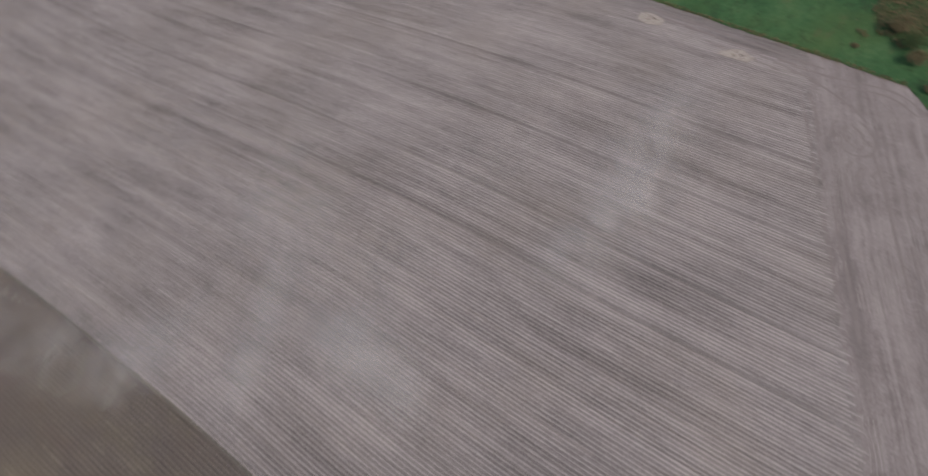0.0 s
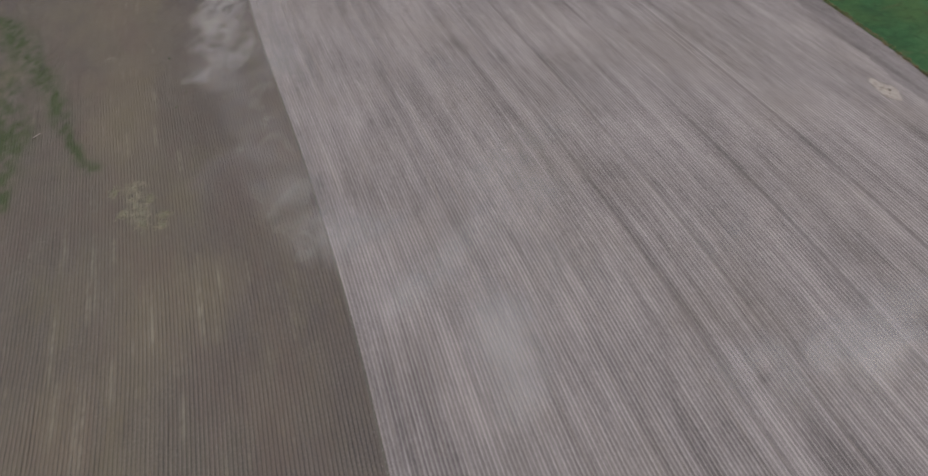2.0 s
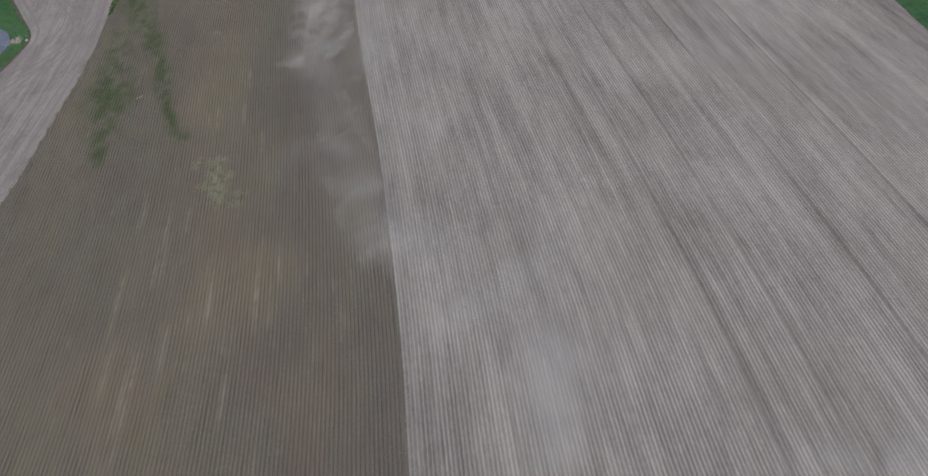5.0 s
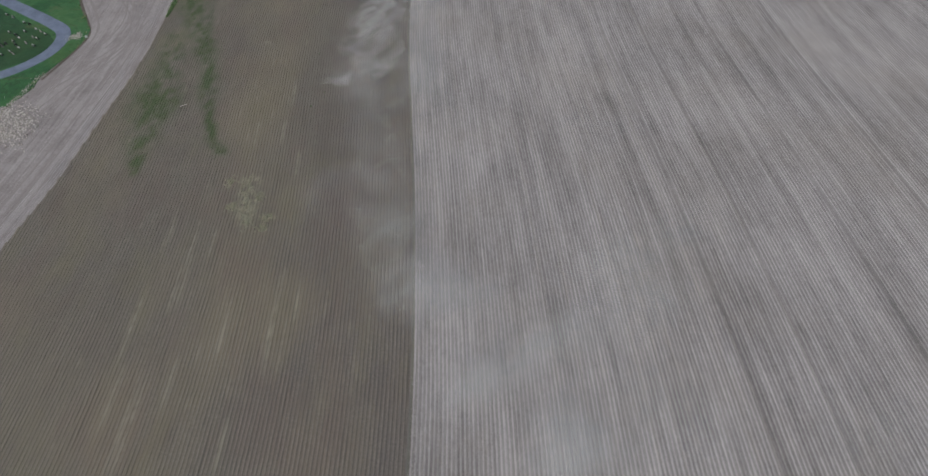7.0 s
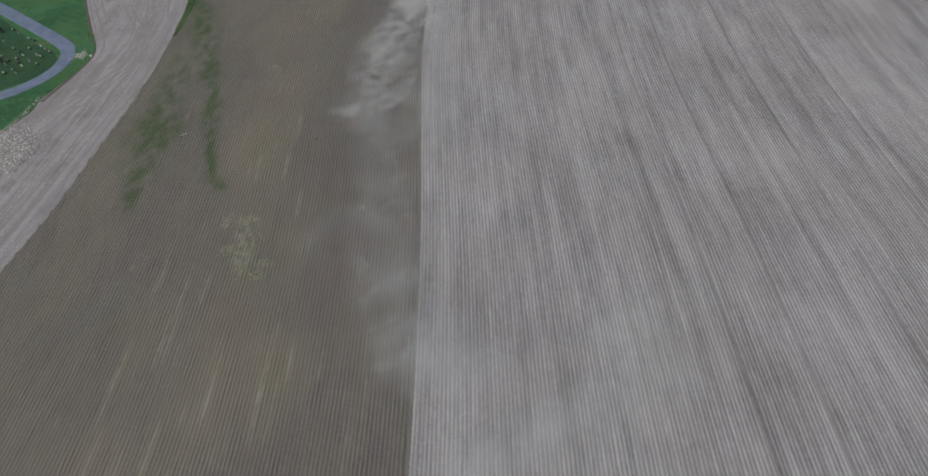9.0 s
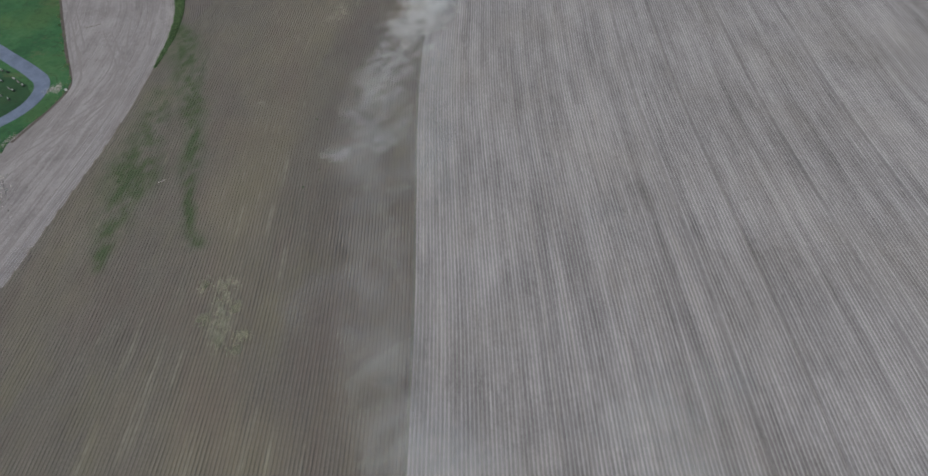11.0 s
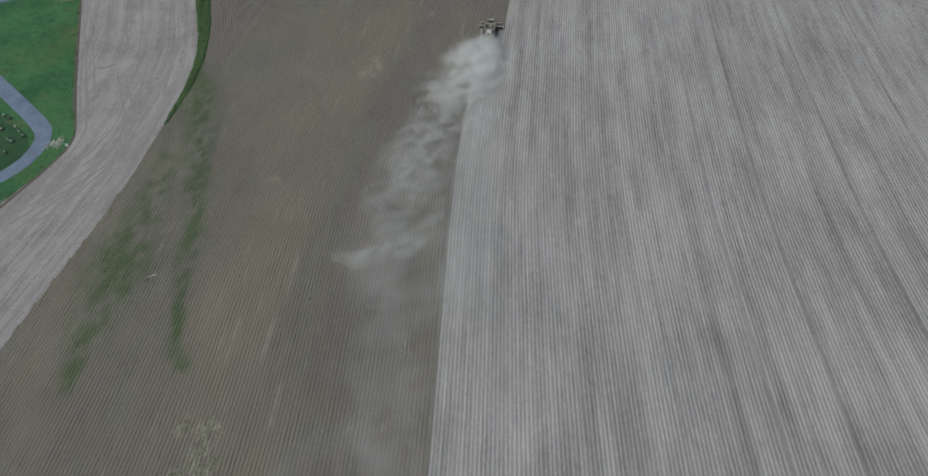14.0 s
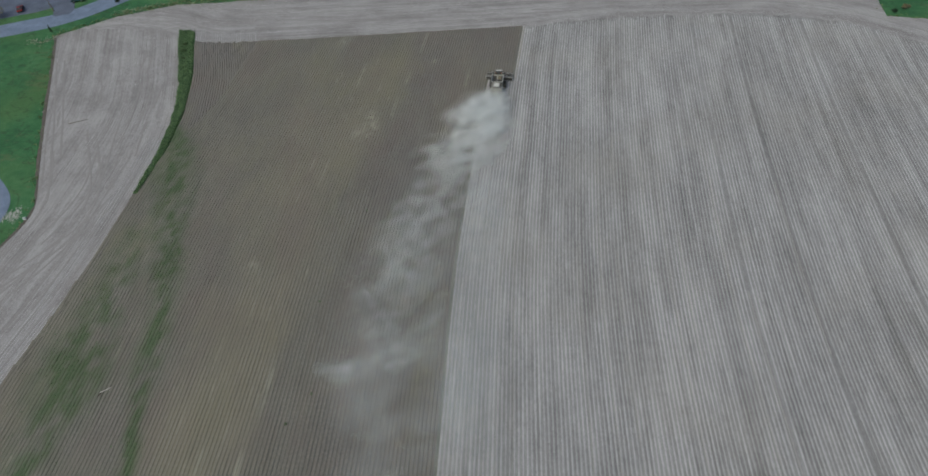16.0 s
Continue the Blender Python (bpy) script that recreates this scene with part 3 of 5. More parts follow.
    return made


# ---- ground, fields, grass ----
bm = bmesh.new()
ring = [[bm.verts.new((r * math.cos(a), 120 + r * math.sin(a), -0.02)) for a in np.linspace(0, 2 * math.pi, 49)[:-1]] for r in (60, 300, 900, 2800)]
bm.faces.new(ring[0])
for r0, r1 in zip(ring[:-1], ring[1:]):
    for i in range(48):
        bm.faces.new((r0[i], r1[i], r1[(i + 1) % 48], r0[(i + 1) % 48]))
ground = tagged(part("ground", bm, M_GRASS), "wide green farmland that runs out to the horizon", "ground", "", "structure")


def along_field(u, v):
    return u + crop_line(v), v


def along_strip(u, v):
    return u + strip_line(v), v


def along_hedge(u, v):
    return u + HEDGE_EAST(v), v


def along_north(u, v):
    return v, north_line(v) + u + (fbm(v * 0.3, v * 0.07, 1.0, 3) - 0.5) * 3.0 * np.clip(1 - u / 4, 0, 1)


def along_south(u, v):
    return v, south_line(v) - u + (fbm(v * 0.3, v * 0.07, 5.0, 3) - 0.5) * 3.5 * np.clip(1 - u / 4, 0, 1)


def in_crop(x, y):
    ahead = np.where(y > HEADER_Y, CUT_WIDTH, 0.0)
    west = np.where(y > 196, HEDGE_EAST(y), strip_line(y))
    return (x < crop_line(y) + ahead) & (x > west) & (y < north_line(x)) & (y > south_line(x))


def in_point_rows(x, y):
    return (y > 212) & (x < POINT_ROWS_EAST(y)) & (x > HEDGE_EAST(y))


def in_stubble(x, y):
    ahead = np.where(y > HEADER_Y, CUT_WIDTH, 0.0)
    return (x > crop_line(y) + ahead + 0.2) & (x < 138.5 + 3.0 * (fbm(y * 0.1, x * 0.0, 2.0, 3) - 0.5)) & (y < north_line(x)) & (y > south_line(x))


field, _, _ = sheet("field_harvested", np.arange(-8, 190, 3.0), np.arange(-112, 322, 2.0), along_field, 0.02, M_SOIL,
                    "harvested bean field, pale grey chaff in long streaks on bare soil", "field")
litter, LX, LY = sheet("field_standing_floor", np.arange(-125, 9, 1.5), np.arange(-112, 322, 1.5), along_field, 0.015, M_LITTER,
                       "soil with pale leaf litter between standing bean rows", "field", lambda x, y: (x < crop_line(y) + np.where(y > HEADER_Y, CUT_WIDTH + 1, 1.0)))
float_attr(litter, "weed", weed_at(LX.ravel(), LY.ravel()) * 0.8)
litter.location.z = 0.03
strip, _, _ = sheet("headland_west", np.arange(-75, 0.1, 1.5), np.arange(-112, 275, 1.5), along_strip, 0.065, M_HEADLAND,
                    "pale bare headland strip with wheel tracks beside the beans", "field")
north, _, _ = sheet("headland_north", np.arange(0, 60, 1.5), np.arange(-190, 165, 2.0), along_north, 0.07, M_HEADLAND,
                    "pale driven headland across the end of the rows", "field")
south, _, _ = sheet("headland_south", np.arange(0, 70, 1.5), np.arange(-130, 165, 2.0), along_south, 0.05, M_HEADLAND,
                    "pale bare headland with turning tracks", "field")

# grass west and north of the field
turf("grass_northwest", [(-131.8, 182.5), (-133, 186), (-142.3, 199), (-157.4, 222), (-172, 245), (-180, 257), (-165.3, 271.9), (-148, 282.2), (-123.2, 288.3), (-100, 293), (-40, 304), (40, 315), (88, 321), (88, 460), (-420, 460), (-420, -130), (-165, -130), (-160, 0), (-152, 80), (-142, 118), (-138.5, 142.6), (-134.5, 154), (-135.4, 160), (-132.8, 170), (-132, 178)],
     0.14, M_GRASS, "green meadow grass with darker wavy tufts beside the field", "grass", 0.55)
turf("grass_northeast", [(88.6, 321), (88.9, 305), (100.6, 304.8), (114, 303), (138, 285), (146, 250), (146, 150), (146.8, 108), (147, 85), (146, 60), (144.8, 35), (144.2, 12), (143.2, -6), (137, -12), (134, -20), (130, -45), (126, -130), (420, -130), (420, 460), (88.6, 460)],
     0.141, M_GRASS, "green grass field along the bare soil", "grass", 0.5)

# ---- roads ----
def ribbon(name, path, width, z, material, label, category, parent=None, kind="structure"):
    """A road along a polyline, rounded at its bends, with a low edge."""
    pts = [Vector((*p, 0)) for p in path]
    for _ in range(3):
        fine = [pts[0]]
        for a, b in zip(pts[:-1], pts[1:]):
            fine += [a.lerp(b, 0.25), a.lerp(b, 0.75)]
        pts = fine + [pts[-1]]
    bm = bmesh.new()
    rows_ = []
    for i, p in enumerate(pts):
        d = (pts[min(i + 1, len(pts) - 1)] - pts[max(i - 1, 0)]).normalized()
        s = Vector((-d.y, d.x, 0))
        w = width * (0.5 + 0.03 * (float(fbm(p.x * 0.2, p.y * 0.2, 3.0, 3)) - 0.5))
        rows_.append([bm.verts.new((*(p + s * k * w).xy, z - dz)) for k, dz in ((-1.01, 0.12), (-1, 0), (-0.5, -0.02), (0, -0.04), (0.5, -0.02), (1, 0), (1.01, 0.12))])
    for a, b in zip(rows_[:-1], rows_[1:]):
        for j in range(6):
            bm.faces.new((a[j], b[j], b[j + 1], a[j + 1]))
    ob = part(name, bm, material, parent)
    return tagged(ob, label, category, "", kind) if parent is None else ob


cemetery_road = ribbon("road_cemetery", [(-250, 243), (-215, 227), (-182.4, 210.5), (-161, 197.8), (-148.4, 190.4), (-140.4, 184.6), (-138.8, 174.2), (-143.0, 165.6), (-149.2, 159.7), (-168, 148.5), (-205, 130), (-260, 110)], 4.5, 0.19, M_ROAD,
                       "grey-blue asphalt lane that bends round the cemetery", "road")
main_road = ribbon("road_main", [(-300, 205), (-235, 236), (-202, 257), (-183, 268), (-172.5, 283.5), (-160, 305), (-140, 350)], 9.0, 0.195, M_ROAD,
                   "grey-blue asphalt country road", "road")
turf("car_park", [(-212, 262), (-197.5, 270.5), (-191.5, 276), (-187, 283), (-186, 292), (-200, 300), (-245, 290), (-240, 262), (-225, 256)], 0.18, M_LOT, "worn grey asphalt car park beside the road", "car park", 0.15)
ribbon("road_entrance", [(-186, 270), (-192, 279), (-198, 290)], 7.0, 0.2, M_LOT, "asphalt entrance from the road to the car park", "road")
turf("cemetery_lawn", [(-181, 206), (-159.5, 190.8), (-146, 183.6), (-141.5, 179), (-140, 174), (-143.5, 168.5), (-152, 162), (-170, 152), (-205, 136), (-230, 150), (-235, 200), (-212, 220)], 0.165, M_LAWN,
     "dark green mown cemetery lawn", "lawn", 0.3)
turf("gravel_heap", [(-141, 144.5), (-134, 145), (-127.6, 144.4), (-123.5, 139), (-125, 131), (-131, 121), (-143, 118)], 0.17, M_HEADLAND, "patch of pale dumped stony soil at the field edge", "gravel", 0.7)


# dark soil colour stands in for the shade along the tall grass edge
M_EDGE_SHADE = plain("edge_shade_soil", (0.115, 0.100, 0.085), 0.95, 0, 0.5, 0.5, (0.17, 0.155, 0.14))
ribbon("grass_edge_shade", [(-134.6, 158), (-132.4, 170), (-131.3, 180), (-132.6, 185.8), (-141.9, 198.9), (-156.9, 221.9), (-171.5, 244.9), (-179.0, 256)], 1.0, 0.10, M_EDGE_SHADE, "dark strip painted as the shade of tall grass along the bare headland", "furrow")


# ---- stubble and standing beans ----
ROW_V = np.arange(-90, 300, 0.8)
row_meshes("stubble_row", np.arange(0.5, 186, ROW), ROW_V, along_field, in_stubble, 0.255, 0.10, [(-1, 0), (0, 1), (1, 0)], M_STUBBLE, field, 11, False, True)
row_meshes("stubble_row", -np.arange(0.6, 24, ROW), np.arange(60, 262, 1.2), along_strip, lambda x, y: fbm(x * 0.3, y * 0.05, 4.0, 3) > np.where(x > strip_line(y) - 5, 0.3, 0.52), 0.15, 0.08, [(-1, 0), (0, 1), (1, 0)], M_STUBBLE, strip, 13)
row_meshes("stubble_row", -np.arange(0.5, 5.6, ROW), np.arange(60, 214, 0.9), along_strip, lambda x, y: fbm(x * 0.5, y * 0.06, 14.0, 3) > 0.40, 0.14, 0.10, [(-1, 0), (-0.5, 0.8), (0, 1), (0.5, 0.8), (1, 0)], M_STUBBLE, strip, 17)
row_meshes("stubble_row", np.arange(0.8, 26, ROW), np.arange(-160, 140, 1.2), along_north, lambda x, y: fbm(x * 0.04, y * 0.4, 4.0, 3) > 0.40, 0.15, 0.08, [(-1, 0), (0, 1), (1, 0)], M_STUBBLE, north, 14)
row_meshes("stubble_row", np.arange(1.0, 40, ROW), np.arange(20, 140, 1.2), along_south, lambda x, y: (fbm(x * 0.06, y * 0.3, 4.0, 3) > 0.57) & (x < 134), 0.15, 0.07, [(-1, 0), (0, 1), (1, 0)], M_STUBBLE, south, 15)
row_meshes("stubble_row", np.arange(0.5, 22, ROW), np.arange(252, 275, 0.8), along_hedge, lambda x, y: (y > north_line(x)) & (y < north_line(x) + 7), 0.17, 0.18, [(-1, 0), (0, 1), (1, 0)], M_STUBBLE, north, 16)
CROP_V = np.arange(-76, 290, 0.9)
crop = empty("standing_beans", Matrix.Identity(4), "ripe brown standing bean rows with thin pale crest lines", "crop", "", "stuff")
CROP_SHAPE = [(-1, 0), (-1, 0.9), (-0.4, 1), (0, 1), (0.4, 1), (1, 0.9), (1, 0)]
EDGE_SHAPE = [(-1, 0), (-1, 0.9), (-0.4, 1), (0, 1), (0.5, 0.74), (1.0, 0.38), (1.7, 0)]
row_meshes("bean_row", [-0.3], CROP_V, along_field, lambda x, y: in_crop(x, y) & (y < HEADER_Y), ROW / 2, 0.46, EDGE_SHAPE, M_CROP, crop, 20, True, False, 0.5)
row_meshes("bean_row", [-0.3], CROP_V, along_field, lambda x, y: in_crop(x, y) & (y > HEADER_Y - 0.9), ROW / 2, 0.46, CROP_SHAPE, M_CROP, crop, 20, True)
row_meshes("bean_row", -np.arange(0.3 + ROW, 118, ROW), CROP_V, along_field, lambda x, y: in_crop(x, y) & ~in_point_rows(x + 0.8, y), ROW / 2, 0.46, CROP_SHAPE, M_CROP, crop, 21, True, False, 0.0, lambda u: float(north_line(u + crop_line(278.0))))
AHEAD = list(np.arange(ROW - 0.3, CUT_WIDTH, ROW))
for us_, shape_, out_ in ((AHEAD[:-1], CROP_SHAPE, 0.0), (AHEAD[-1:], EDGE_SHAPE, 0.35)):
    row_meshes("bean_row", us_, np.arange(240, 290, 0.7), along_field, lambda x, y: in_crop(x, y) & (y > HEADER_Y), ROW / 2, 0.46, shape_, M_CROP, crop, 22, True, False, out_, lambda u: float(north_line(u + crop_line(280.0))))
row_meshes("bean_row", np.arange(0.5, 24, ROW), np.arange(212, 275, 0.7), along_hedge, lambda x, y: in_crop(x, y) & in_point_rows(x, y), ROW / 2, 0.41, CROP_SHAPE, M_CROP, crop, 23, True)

row_meshes("bean_row", [0.35, 1.0], np.arange(40, 200, 0.9), along_strip, in_crop, ROW / 2, 0.46, CROP_SHAPE, M_CROP, crop, 24, True)


# ---- dust ----
# along each trail: x, y, half width, thickness
PLUME = [(-26.6, 246.6, 1.9, 1.6), (-27.3, 240, 4.3, 2.3), (-29.0, 232, 6.4, 1.6), (-31.0, 222, 7.8, 0.58), (-33.0, 211, 8.6, 0.26), (-34.6, 200, 8.2, 0.19), (-35.4, 188, 8.4, 0.18), (-36.5, 176, 9.0, 0.13), (-37, 166, 7.0, 0.06)]
STREAK = [(-46.8, 156.2, 1.2, 0.10), (-42, 156.2, 2.2, 0.44), (-37, 157.8, 2.7, 0.64), (-32.5, 161.5, 3.0, 0.48), (-29, 167.0, 2.8, 0.34), (-27, 176, 3.0, 0.15)]
HIGH_STREAK = [(-45.0, 172.6, 1.4, 0.15), (-41, 176.5, 2.0, 0.50), (-37, 182, 2.4, 0.48), (-33, 190, 2.8, 0.30), (-30, 199, 2.8, 0.12)]
TAIL = [(-32.0, 206, 9.5, 0.14), (-33.5, 192, 10.0, 0.15), (-34, 178, 10.0, 0.17), (-33.0, 166, 9.5, 0.17), (-31.0, 154, 9.6, 0.22), (-28, 144, 9.0, 0.17), (-26.5, 133, 8.0, 0.13), (-25.8, 122, 8.2, 0.22), (-24.0, 111, 8.0, 0.30), (-20.6, 101, 6.6, 0.34), (-18.2, 91, 5.8, 0.34), (-16.2, 81, 4.6, 0.26), (-14, 73, 3.6, 0.05)]
# x, y, reach across, reach along, thickness
WISPS = [(-38, 112, 7.0, 6.0, 0.08), (-15.5, 148, 6.0, 7.0, 0.10), (-18, 165, 5.0, 14.0, 0.12), (-21, 195, 4.0, 14.0, 0.14), (-10, 86, 6.0, 7.0, 0.22), (-2, 84, 7.0, 4.5, 0.16), (25, 83, 10.0, 6.5, 0.11), (30, 62, 14.0, 10.0, 0.08), (70, 58, 15.0, 9.0, 0.08), (28, 138, 9.0, 7.0, 0.08)]
# long drifting streaks over the stubble
DRIFTS = [[(-6, 60, 2.5, 0.05), (0.5, 64.6, 3.0, 0.26), (8, 70, 3.6, 0.29), (14, 74, 4.0, 0.29), (26, 79.5, 4.2, 0.18), (37, 84, 4.2, 0.14), (48, 88, 4.0, 0.05)], [(17, 64, 3.5, 0.10), (16.5, 56, 4.2, 0.36), (16, 47, 4.5, 0.38), (15.3, 38, 4.5, 0.24), (15, 30, 4.5, 0.05)],
          [(22, 88, 4.0, 0.05), (26, 92, 4.5, 0.16), (36, 98, 5.0, 0.18), (46, 104.5, 5.0, 0.10), (56, 110, 4.0, 0.03)], [(46, 30, 4.5, 0.05), (56, 30, 5.0, 0.20), (66, 29.5, 5.5, 0.32), (77, 29, 6.0, 0.36), (88, 31, 6.0, 0.36), (99, 32.5, 5.5, 0.30), (110, 34.5, 4.6, 0.15), (118, 36, 4.0, 0.04)]]


def trail(x, y, path, fall=2.6, wide=1.0):
    total = np.zeros(np.shape(x))
    for (ax, ay, ar, aa), (bx, by, br, ba) in zip(path[:-1], path[1:]):
        t = np.clip(((x - ax) * (bx - ax) + (y - ay) * (by - ay)) / ((bx - ax) ** 2 + (by - ay) ** 2), 0, 1)
        d = np.hypot(x - ax - t * (bx - ax), y - ay - t * (by - ay)) / (wide * (ar + t * (br - ar)))
        total = np.maximum(total, (aa + t * (ba - aa)) * np.exp(-d ** fall))
    return total


def wisps(x, y):
    total = np.maximum(trail(x, y, TAIL, 2.4, 1.08) * np.where(y < 145, 0.62, 1.0), 0.75 * np.maximum(trail(x, y, STREAK, 2.0, 1.2), trail(x, y, HIGH_STREAK, 2.0, 1.2)))
    total = np.maximum(total, 0.32 * trail(x, y, PLUME, 2.6, 1.0))
    for drift in DRIFTS:
        total = np.maximum(total, 0.80 * trail(x, y, drift, 1.8, 1.2))
    for wx, wy, rx, ry, amp in WISPS:
        total = total + amp * np.exp(-((x - wx) / rx) ** 2 - ((y - wy) / ry) ** 2)
    return total


def billows(x, y, z, size, octaves=5):
    """Torn, curled noise, drawn out along the wind."""
    a, b = 0.80 * x + 0.60 * y, -0.60 * x + 0.80 * y
    wa = 2.2 * (fbm(x / (size * 2.2), y / (size * 2.2), z + 5.0, 3) - 0.5)
    wb = 2.2 * (fbm(x / (size * 2.2), y / (size * 2.2), z + 11.0, 3) - 0.5)
    return fbm(a / (size * 1.5) + wa, b / size + wb, z, octaves, 0.60)


def dust_material():
    g = Graph("drifting_dust", 1.0)
    g.nt.nodes.remove(g.bsdf)
    out = g.nt.nodes["Material Output"]
    body, through_light, both = g.nt.nodes.new("ShaderNodeBsdfDiffuse"), g.nt.nodes.new("ShaderNodeBsdfTranslucent"), g.nt.nodes.new("ShaderNodeMixShader")
    tone = g.ramp(g.noise(g.pos(), 0.12, 2.0, 0.5), [(0.3, (0.80, 0.81, 0.805)), (0.7, (0.90, 0.91, 0.905))])
    for n in (body, through_light):
        g.plug(n.inputs["Color"], tone)
    both.inputs[0].default_value = 0.5
    g.nt.links.new(body.outputs[0], both.inputs[1])
    g.nt.links.new(through_light.outputs[0], both.inputs[2])
    g.nt.links.new(both.outputs[0], out.inputs["Surface"])
    return g.mat


# the cloud is made of a great many fine flakes, thick where it billows
rng = np.random.RandomState(77)
spots, sizes = [], []
gx, gy = np.meshgrid(np.arange(-58, -5, 0.5), np.arange(72, 249, 0.5), indexing="ij")
for z in np.arange(0.5, 8.0, 0.75):
    px, py = gx + 0.3 * z, gy + 0.1 * z
    # the wind from the east leaves the lee side thick and the side over the stubble thin
    lee = 1.0 - 0.62 * np.clip((px + 31.5 - 0.10 * (py - 215)) / 7.0, 0, 1)
    thick = trail(px, py, PLUME) * (1.0 - (1.0 - lee) * np.clip((232 - py) / 18, 0, 1))
    thick = np.maximum(thick, np.maximum(0.44 * trail(px, py, STREAK, 2.0, 0.8), 0.30 * trail(px, py, HIGH_STREAK, 2.0, 0.8)))
    billow = billows(gx, gy, z * 0.22, 2.7)
    lumps = np.clip((billow - 0.42) * 9.0, 0.0, 2.2) + 0.14
    # the dust leaves the machine low and rises behind it
    tall = np.minimum(1.4 + 2.2 * np.clip(thick, 0, 1.2), np.maximum(0.7, 0.8 + 0.30 * (247 - gy)))
    share = 1.5 * np.exp(-(z / tall) ** 2) * 0.75 / (0.886 * tall)
    mote = 0.05
    # older dust further back hangs in broad torn wisps
    old = 0.30 * trail(px, py, TAIL, 2.4, 1.05) * np.clip((158 - py) / 10, 0, 1)
    amount = np.maximum(thick * lumps, old * np.clip((billows(gx, gy, 4.0 + z * 0.10, 4.6) - 0.36) * 3.6, 0.0, 1.5))
    k = rng.poisson(np.where(amount > 0.04, amount, 0) * share * 0.25 / (0.433 * mote ** 2 * 0.62)).ravel()
    n = int(k.sum())
    spots.append(np.stack([np.repeat(gx.ravel(), k) + rng.uniform(-0.35, 0.35, n), np.repeat(gy.ravel(), k) + rng.uniform(-0.35, 0.35, n), z + rng.uniform(-0.4, 0.4, n)], 1))
    sizes.append(np.full(n, mote))
spots, sizes = np.concatenate(spots), np.concatenate(sizes)
n = len(spots)
side = rng.normal(size=(n, 3))
side /= np.linalg.norm(side, axis=1)[:, None]
other = np.cross(side, rng.normal(size=(n, 3)) * (1, 1, 0.45))
other /= np.linalg.norm(other, axis=1)[:, None]
size = (sizes * rng.uniform(0.75, 1.3, n))[:, None]
dv = np.stack([spots + side * size * 0.577, spots + (-0.5 * side + 0.866 * other) * size * 0.577, spots + (-0.5 * side - 0.866 * other) * size * 0.577], 1).reshape(-1, 3)
me = bpy.data.meshes.new("dust_cloud")
me.vertices.add(3 * n)
me.vertices.foreach_set("co", dv.ravel())
me.loops.add(3 * n)
me.loops.foreach_set("vertex_index", np.arange(3 * n))
me.polygons.add(n)
me.polygons.foreach_set("loop_start", np.arange(0, 3 * n, 3))
me.update(calc_edges=True)
me.materials.append(dust_material())
tagged(new("dust_cloud", me), "pale billowing dust trailing behind the combine over the beans", "dust", "", "stuff")


def veil_material():
    """Thin settling dust: its thickness is stored on the mesh."""
    g = Graph("thin_dust_veil", 1.0)
    g.nt.nodes.remove(g.bsdf)
    out = g.nt.nodes["Material Output"]
    clear_, body, glow, both, mixed = (g.nt.nodes.new("ShaderNode" + k) for k in ("BsdfTransparent", "BsdfDiffuse", "BsdfTranslucent", "MixShader", "MixShader"))
    for n_ in (body, glow):
        n_.inputs["Color"].default_value = (0.81, 0.835, 0.83, 1)
    both.inputs[0].default_value = 0.4
    g.nt.links.new(body.outputs[0], both.inputs[1])
    g.nt.links.new(glow.outputs[0], both.inputs[2])
    g.plug(mixed.inputs[0], g.math("MULTIPLY", g.attr("veil_amount"), g.ramp(g.noise(g.pos(), 0.5, 4.0, 0.6), [(0.3, 0.75), (0.7, 1.0)]), True))
    g.nt.links.new(clear_.outputs[0], mixed.inputs[1])
    g.nt.links.new(both.outputs[0], mixed.inputs[2])
    g.nt.links.new(mixed.outputs[0], out.inputs["Surface"])
    return g.mat


dv, df, dd, base = [], [], [], 0
for gx, gy in (np.meshgrid(np.arange(-64, 64, 0.7), np.arange(18, 247, 0.7), indexing="ij"), np.meshgrid(np.arange(64.6, 126, 0.8), np.arange(8, 90, 0.8), indexing="ij")):
    soft = billows(gx, gy, 1.4, 5.2, 6)
    den = 1 - np.exp(-1.45 * wisps(gx, gy) * np.clip(0.95 + 4.2 * (soft - 0.5), 0.15, 2.3))
    den = 0.34 * np.tanh((1 - np.sqrt(1 - np.clip(den - 0.03, 0, 0.8))) / 0.34)
    den[[0, -1], :] = 0
    den[:, [0, -1]] = 0
    idx = np.arange(gx.size).reshape(gx.shape)
    F = np.stack([idx[:-1, :-1], idx[1:, :-1], idx[1:, 1:], idx[:-1, 1:]], -1).reshape(-1, 4)
    F = F[(den.ravel()[F] > 0.0).any(1)]
    used = np.unique(F)
    for layer in (0.0, 1.6):
        gz = 1.4 + layer + 1.2 * (fbm(gx * 0.12, gy * 0.12, 9.0, 3) - 0.5)
        back = np.full(gx.size, -1)
        back[used] = np.arange(len(used)) + base
        dv.append(np.stack([gx.ravel(), gy.ravel(), gz.ravel()], 1)[used])
        df.append(back[F])
        dd.append(den.ravel()[used])
        base += len(used)
veil = mesh_object("dust_veil", np.concatenate(dv), np.concatenate(df), veil_material(), None, True)
float_attr(veil, "veil_amount", np.concatenate(dd))
tagged(veil, "thin settling dust drifting low over the field", "dust", "", "stuff")


